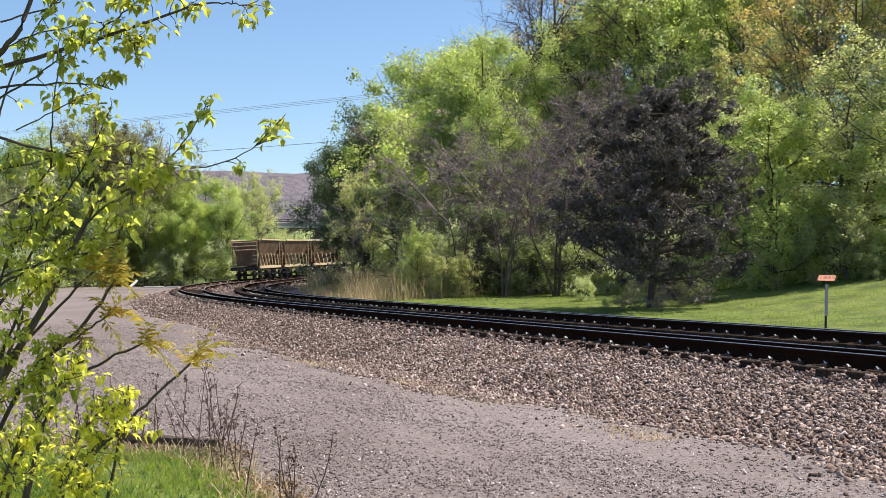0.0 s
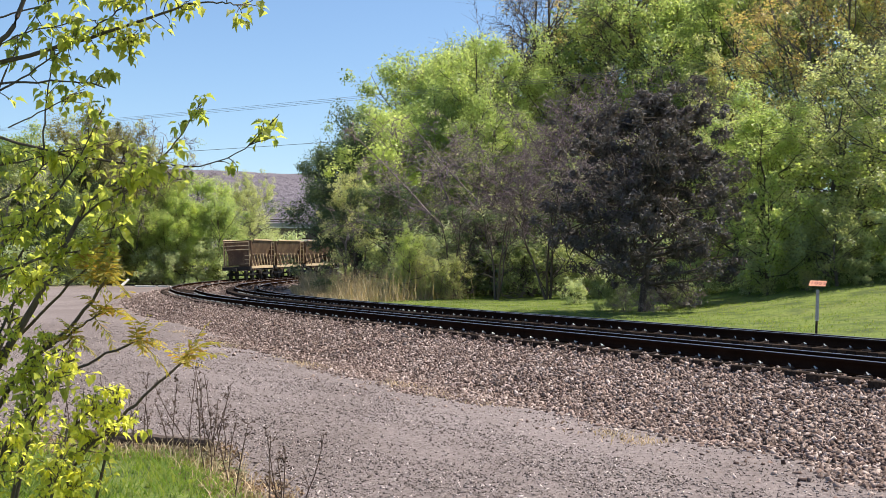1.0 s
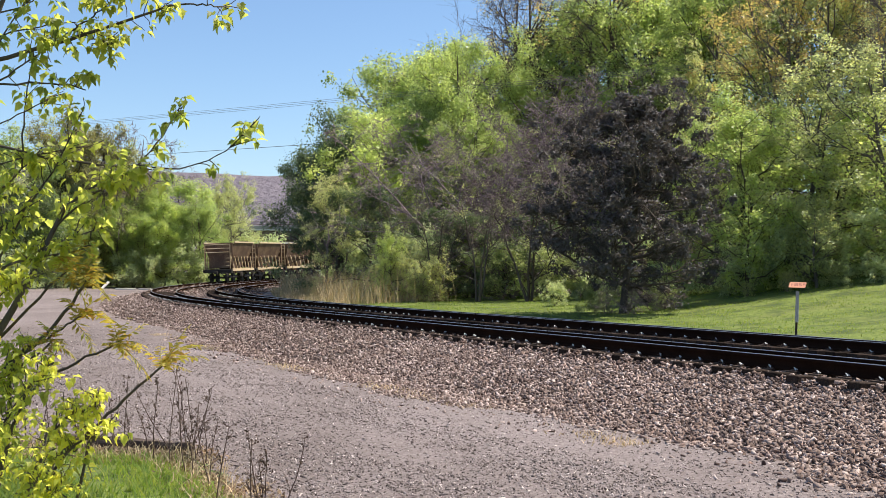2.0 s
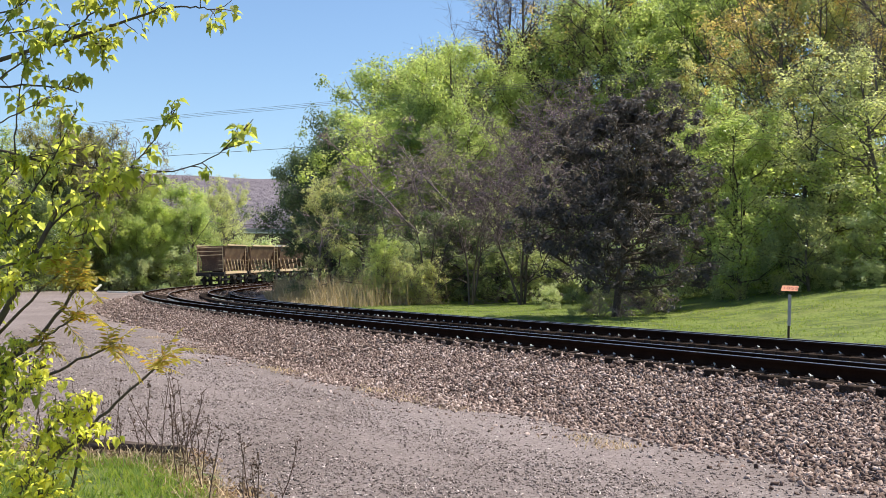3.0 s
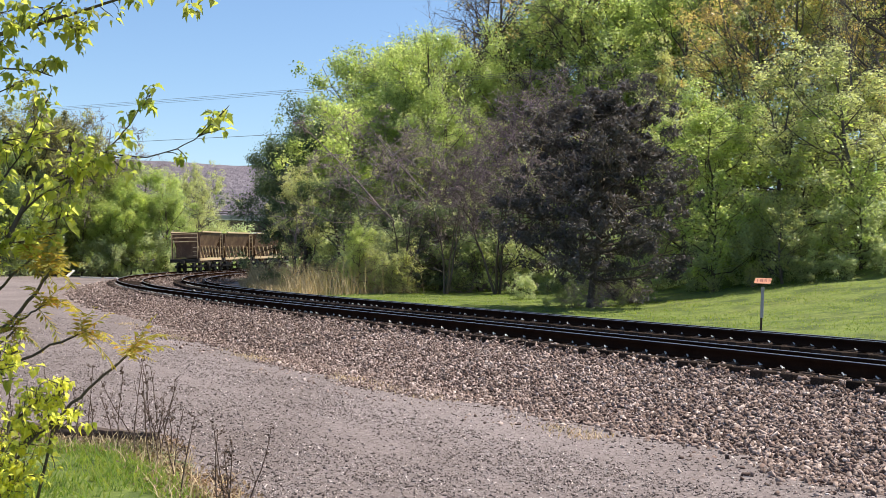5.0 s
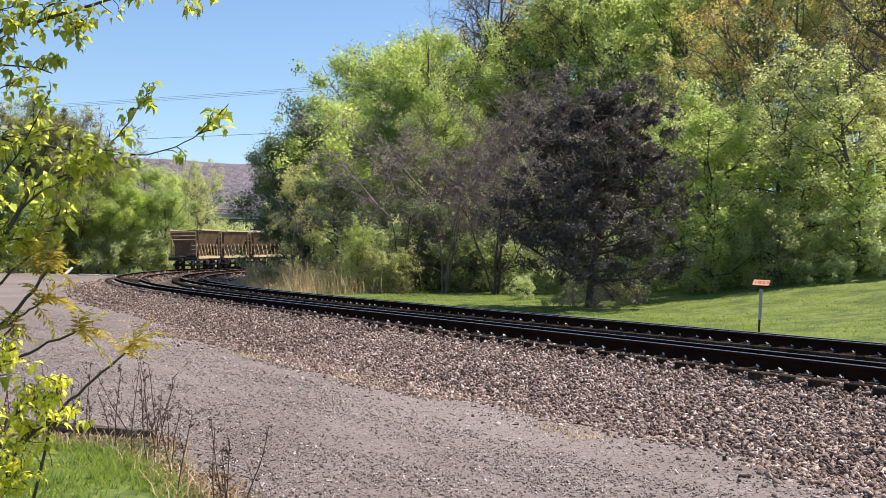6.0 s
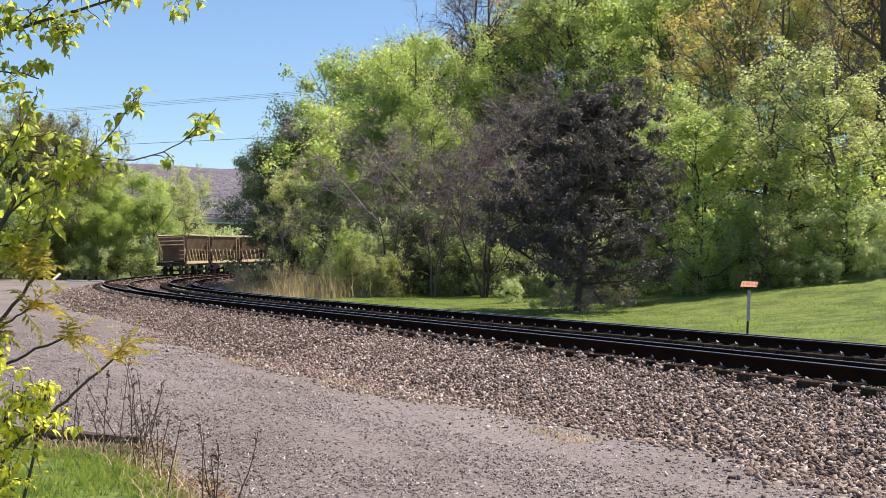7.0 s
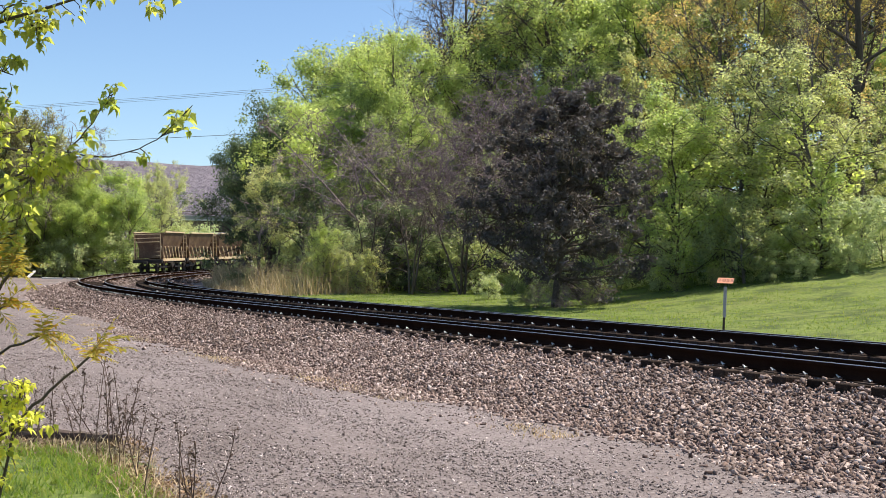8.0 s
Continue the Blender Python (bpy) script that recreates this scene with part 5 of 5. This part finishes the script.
def limb(parent, a, b, c, r0, r1, count, u0):
    """A bowed branch from a by b to c, with leaves from u0 of its length on."""
    rng = shrub_rng
    a, b, c = (np.array(q) for q in (a, b, c))
    ctrl = 2 * b - (a + c) / 2
    t = np.linspace(0, 1, 14)[:, None]
    pts = a * (1 - t) ** 2 + 2 * ctrl * t * (1 - t) + c * t * t
    pts[1:-1] += rng.normal(size=(12, 3)) * 0.003
    wood, spurs = [(pts, r0, r1, 7)], []
    way = (c - a) / np.linalg.norm(c - a)
    if parent is sumac:
        for _ in range(count * 4):
            d = way * 0.7 + rng.normal(size=3) * 0.55 + np.array([0, 0, 0.25])
            frond(parent, pts[-1] - way * rng.uniform(0, 0.05), d / np.linalg.norm(d), rng.uniform(0.09, 0.17), rng)
        count = 0
    k = 0
    while k < count * (3.6 if parent is maple else 6.4):
        u = u0 + (1 - u0) * (rng.uniform(0, 1) ** 0.75)
        p = np.array([np.interp(u, t[:, 0], pts[:, i]) for i in range(3)])
        d = way * 0.5 + rng.normal(size=3) * 0.6
        spur = curved(p, d / np.linalg.norm(d), rng.uniform(0.03, 0.11), 0.05, 0.2, rng, 4)
        spurs.append((spur, 0.0022, 0.0012, 4))
        for _ in range(int(rng.integers(3, 8))):
            k += 1
            yaw = rng.uniform(0, 360)
            size = rng.uniform(0.02, 0.046) * (1.0 if parent is maple else 0.76)
            m = Matrix.Translation(spur[rng.integers(2, 4)].tolist()) @ pose(0, 0, 0, 0, 0, yaw) @ pose(0, 0, 0, rng.uniform(-70, 20), rng.uniform(-35, 35), 0) @ Matrix.Scale(size, 4)
            i = int(rng.integers(0, 6))
            if parent["leaf_parts"] < 280:
                child("leaf", LEAF_MESHES[i], parent, m=m)
                parent["leaf_parts"] += 1
            else:
                rest_of.setdefault(parent.name, []).append((i, m))
    v, f = tube_set(wood)
    child("branch", mesh_of("branch", v, f, M_BARK, True), parent)
    if spurs:
        v, f = tube_set(spurs)
        child("twig", mesh_of("twig", v, f, M_BARK, True), parent, kind="stuff")


def rest_of_leaves(parent):
    vs, fs, base = [], [], 0
    for i, m in rest_of.get(parent.name, []):
        v, f = LEAF_SHAPES[i]
        vs += [m @ Vector(q) for q in v]
        fs += [[j + base for j in q] for q in f]
        base += len(v)
    if vs:
        child("foliage", mesh_of("foliage", vs, fs, M_MAPLE), parent, kind="stuff")


maple = tagged(new("maple_sapling"), "young maple with thin dark branches and yellow-green leaves", "shrub")
sumac = tagged(new("sumac_shrub"), "spindly shrub with orange-tinged young feathered leaves", "shrub")
bush = tagged(new("leafy_bush"), "dense low bush of yellow-green spring leaves", "shrub")
for ob in (maple, sumac, bush):
    ob["leaf_parts"] = 0
limb(maple, (-2.42, 4.56, -0.79), (-2.39, 4.53, 0.76), (-2.27, 4.41, 2.25), 0.03, 0.014, 0, 0)
limb(maple, (-2.34, 4.46, 1.81), (-1.76, 4.36, 1.93), (-1.30, 4.29, 2.06), 0.011, 0.004, 26, 0.35)
limb(maple, (-1.30, 4.29, 2.06), (-1.18, 4.28, 2.06), (-1.07, 4.26, 2.04), 0.004, 0.002, 6, 0.6)
limb(maple, (-1.73, 4.36, 1.96), (-1.58, 4.27, 2.02), (-1.49, 4.27, 2.11), 0.004, 0.002, 22, 0.3)
limb(maple, (-1.68, 4.36, 1.98), (-1.58, 4.32, 1.93), (-1.51, 4.28, 1.94), 0.003, 0.002, 16, 0.3)
limb(maple, (-2.31, 4.42, 1.74), (-1.89, 4.35, 1.77), (-1.63, 4.32, 1.74), 0.006, 0.002, 9, 0.6)
limb(maple, (-1.89, 4.36, 1.44), (-1.88, 4.35, 1.66), (-1.85, 4.35, 1.89), 0.004, 0.002, 4, 0.3)
limb(maple, (-2.20, 4.43, 1.69), (-1.93, 4.34, 1.81), (-1.76, 4.36, 1.94), 0.005, 0.002, 18, 0.4)
limb(maple, (-2.20, 4.52, 1.89), (-2.00, 4.44, 1.98), (-1.69, 4.36, 2.01), 0.004, 0.002, 12, 0.3)
limb(maple, (-2.07, 4.44, 1.60), (-1.88, 4.35, 1.66), (-1.74, 4.36, 1.73), 0.003, 0.002, 7, 0.5)
limb(maple, (-2.36, 4.51, 1.65), (-1.82, 4.36, 1.49), (-1.42, 4.29, 1.45), 0.007, 0.003, 12, 0.2)
limb(maple, (-1.42, 4.29, 1.45), (-1.15, 4.26, 1.46), (-0.95, 4.23, 1.61), 0.003, 0.0015, 13, 0.35)
limb(maple, (-1.59, 4.38, 1.33), (-1.40, 4.29, 1.46), (-1.23, 4.25, 1.67), 0.004, 0.0015, 14, 0.6)
limb(maple, (-2.27, 4.42, 1.85), (-2.04, 4.33, 1.94), (-1.96, 4.34, 2.18), 0.012, 0.008, 5, 0.3)
limb(maple, (-2.16, 4.43, 1.53), (-2.07, 4.43, 1.85), (-1.89, 4.44, 2.17), 0.005, 0.002, 12, 0.3)
limb(maple, (-2.13, 4.42, 2.03), (-1.93, 4.44, 2.10), (-1.84, 4.45, 2.17), 0.004, 0.002, 10, 0.2)
limb(maple, (-2.21, 4.35, 0.42), (-1.89, 4.27, 0.87), (-1.68, 4.27, 1.29), 0.019, 0.008, 8, 0.5)
limb(maple, (-1.68, 4.27, 1.29), (-1.53, 4.24, 1.38), (-1.35, 4.20, 1.42), 0.006, 0.002, 24, 0.2)
limb(maple, (-1.76, 4.27, 1.15), (-1.58, 4.23, 1.32), (-1.41, 4.20, 1.37), 0.005, 0.002, 26, 0.2)
limb(maple, (-2.27, 4.43, 1.10), (-1.91, 4.36, 1.25), (-1.63, 4.27, 1.64), 0.006, 0.002, 26, 0.25)
limb(maple, (-2.22, 4.44, 0.77), (-1.95, 4.36, 1.13), (-1.84, 4.36, 1.39), 0.007, 0.002, 26, 0.25)
limb(maple, (-2.32, 4.53, 1.27), (-2.04, 4.45, 1.35), (-1.80, 4.36, 1.55), 0.006, 0.002, 26, 0.2)
limb(maple, (-2.13, 4.35, 0.95), (-1.82, 4.27, 1.10), (-1.54, 4.29, 1.21), 0.006, 0.002, 30, 0.2)
limb(maple, (-2.27, 4.43, 1.38), (-2.04, 4.34, 1.44), (-1.65, 4.37, 1.53), 0.005, 0.002, 22, 0.3)
limb(sumac, (-1.90, 4.19, -0.64), (-1.72, 4.14, 0.17), (-1.56, 4.10, 0.40), 0.013, 0.009, 0, 0)
limb(sumac, (-1.56, 4.10, 0.40), (-1.43, 4.11, 0.54), (-1.23, 4.12, 0.73), 0.008, 0.004, 3, 1)
limb(sumac, (-1.86, 4.17, 0.58), (-1.66, 4.14, 0.67), (-1.41, 4.11, 0.79), 0.007, 0.004, 3, 1)
limb(sumac, (-2.21, 4.35, 0.42), (-1.78, 4.28, 0.78), (-1.56, 4.19, 1.02), 0.01, 0.005, 4, 1)
limb(sumac, (-1.89, 4.27, 0.69), (-1.68, 4.18, 0.81), (-1.58, 4.19, 0.88), 0.006, 0.003, 2, 1)
limb(sumac, (-2.22, 4.45, 0.54), (-1.95, 4.36, 0.80), (-1.66, 4.28, 1.06), 0.009, 0.004, 3, 1)
limb(sumac, (-1.97, 4.26, 0.59), (-1.79, 4.18, 0.70), (-1.68, 4.18, 0.79), 0.005, 0.003, 2, 1)
limb(bush, (-2.11, 4.18, -0.64), (-1.90, 4.08, 0.28), (-1.70, 4.09, 0.61), 0.012, 0.004, 34, 0.3)
limb(bush, (-1.90, 4.09, -0.60), (-1.68, 3.99, 0.28), (-1.49, 4.00, 0.55), 0.01, 0.003, 34, 0.45)
limb(bush, (-1.77, 4.00, -0.56), (-1.60, 3.90, 0.26), (-1.37, 3.91, 0.47), 0.009, 0.003, 30, 0.5)
limb(bush, (-2.25, 4.26, -0.08), (-1.95, 4.17, 0.53), (-1.76, 4.18, 0.77), 0.012, 0.004, 34, 0.3)
limb(bush, (-2.20, 4.27, -0.68), (-1.90, 4.18, 0.15), (-1.84, 4.17, 0.70), 0.012, 0.003, 30, 0.4)
limb(bush, (-1.69, 4.01, -0.56), (-1.48, 3.91, 0.26), (-1.41, 3.91, 0.63), 0.008, 0.003, 18, 0.5)
limb(bush, (-2.23, 4.25, 0.13), (-2.06, 4.26, 0.56), (-1.95, 4.26, 0.87), 0.011, 0.004, 26, 0.3)
limb(bush, (-1.91, 3.89, -0.52), (-1.63, 3.80, 0.14), (-1.48, 3.81, 0.33), 0.009, 0.003, 26, 0.4)
limb(bush, (-2.22, 4.16, -0.27), (-1.99, 4.16, 0.70), (-1.76, 4.07, 1.00), 0.011, 0.003, 34, 0.35)
limb(bush, (-2.29, 4.25, -0.08), (-2.08, 4.25, 0.87), (-1.87, 4.16, 1.21), 0.011, 0.003, 30, 0.35)
limb(bush, (-1.93, 3.99, -0.56), (-1.78, 3.98, 0.36), (-1.56, 3.89, 0.73), 0.01, 0.003, 30, 0.45)
limb(bush, (-1.97, 3.78, -0.48), (-1.84, 3.78, 0.14), (-1.73, 3.78, 0.50), 0.01, 0.003, 34, 0.4)
limb(bush, (-1.74, 3.80, -0.48), (-1.63, 3.80, 0.05), (-1.54, 3.80, 0.51), 0.009, 0.003, 30, 0.5)
limb(maple, (-2.26, 4.33, 0.95), (-1.91, 4.26, 1.06), (-1.61, 4.28, 1.13), 0.006, 0.002, 24, 0.25)
for ob in (maple, bush):
    rest_of_leaves(ob)
for ob in (maple, sumac, bush):
    del ob["leaf_parts"]
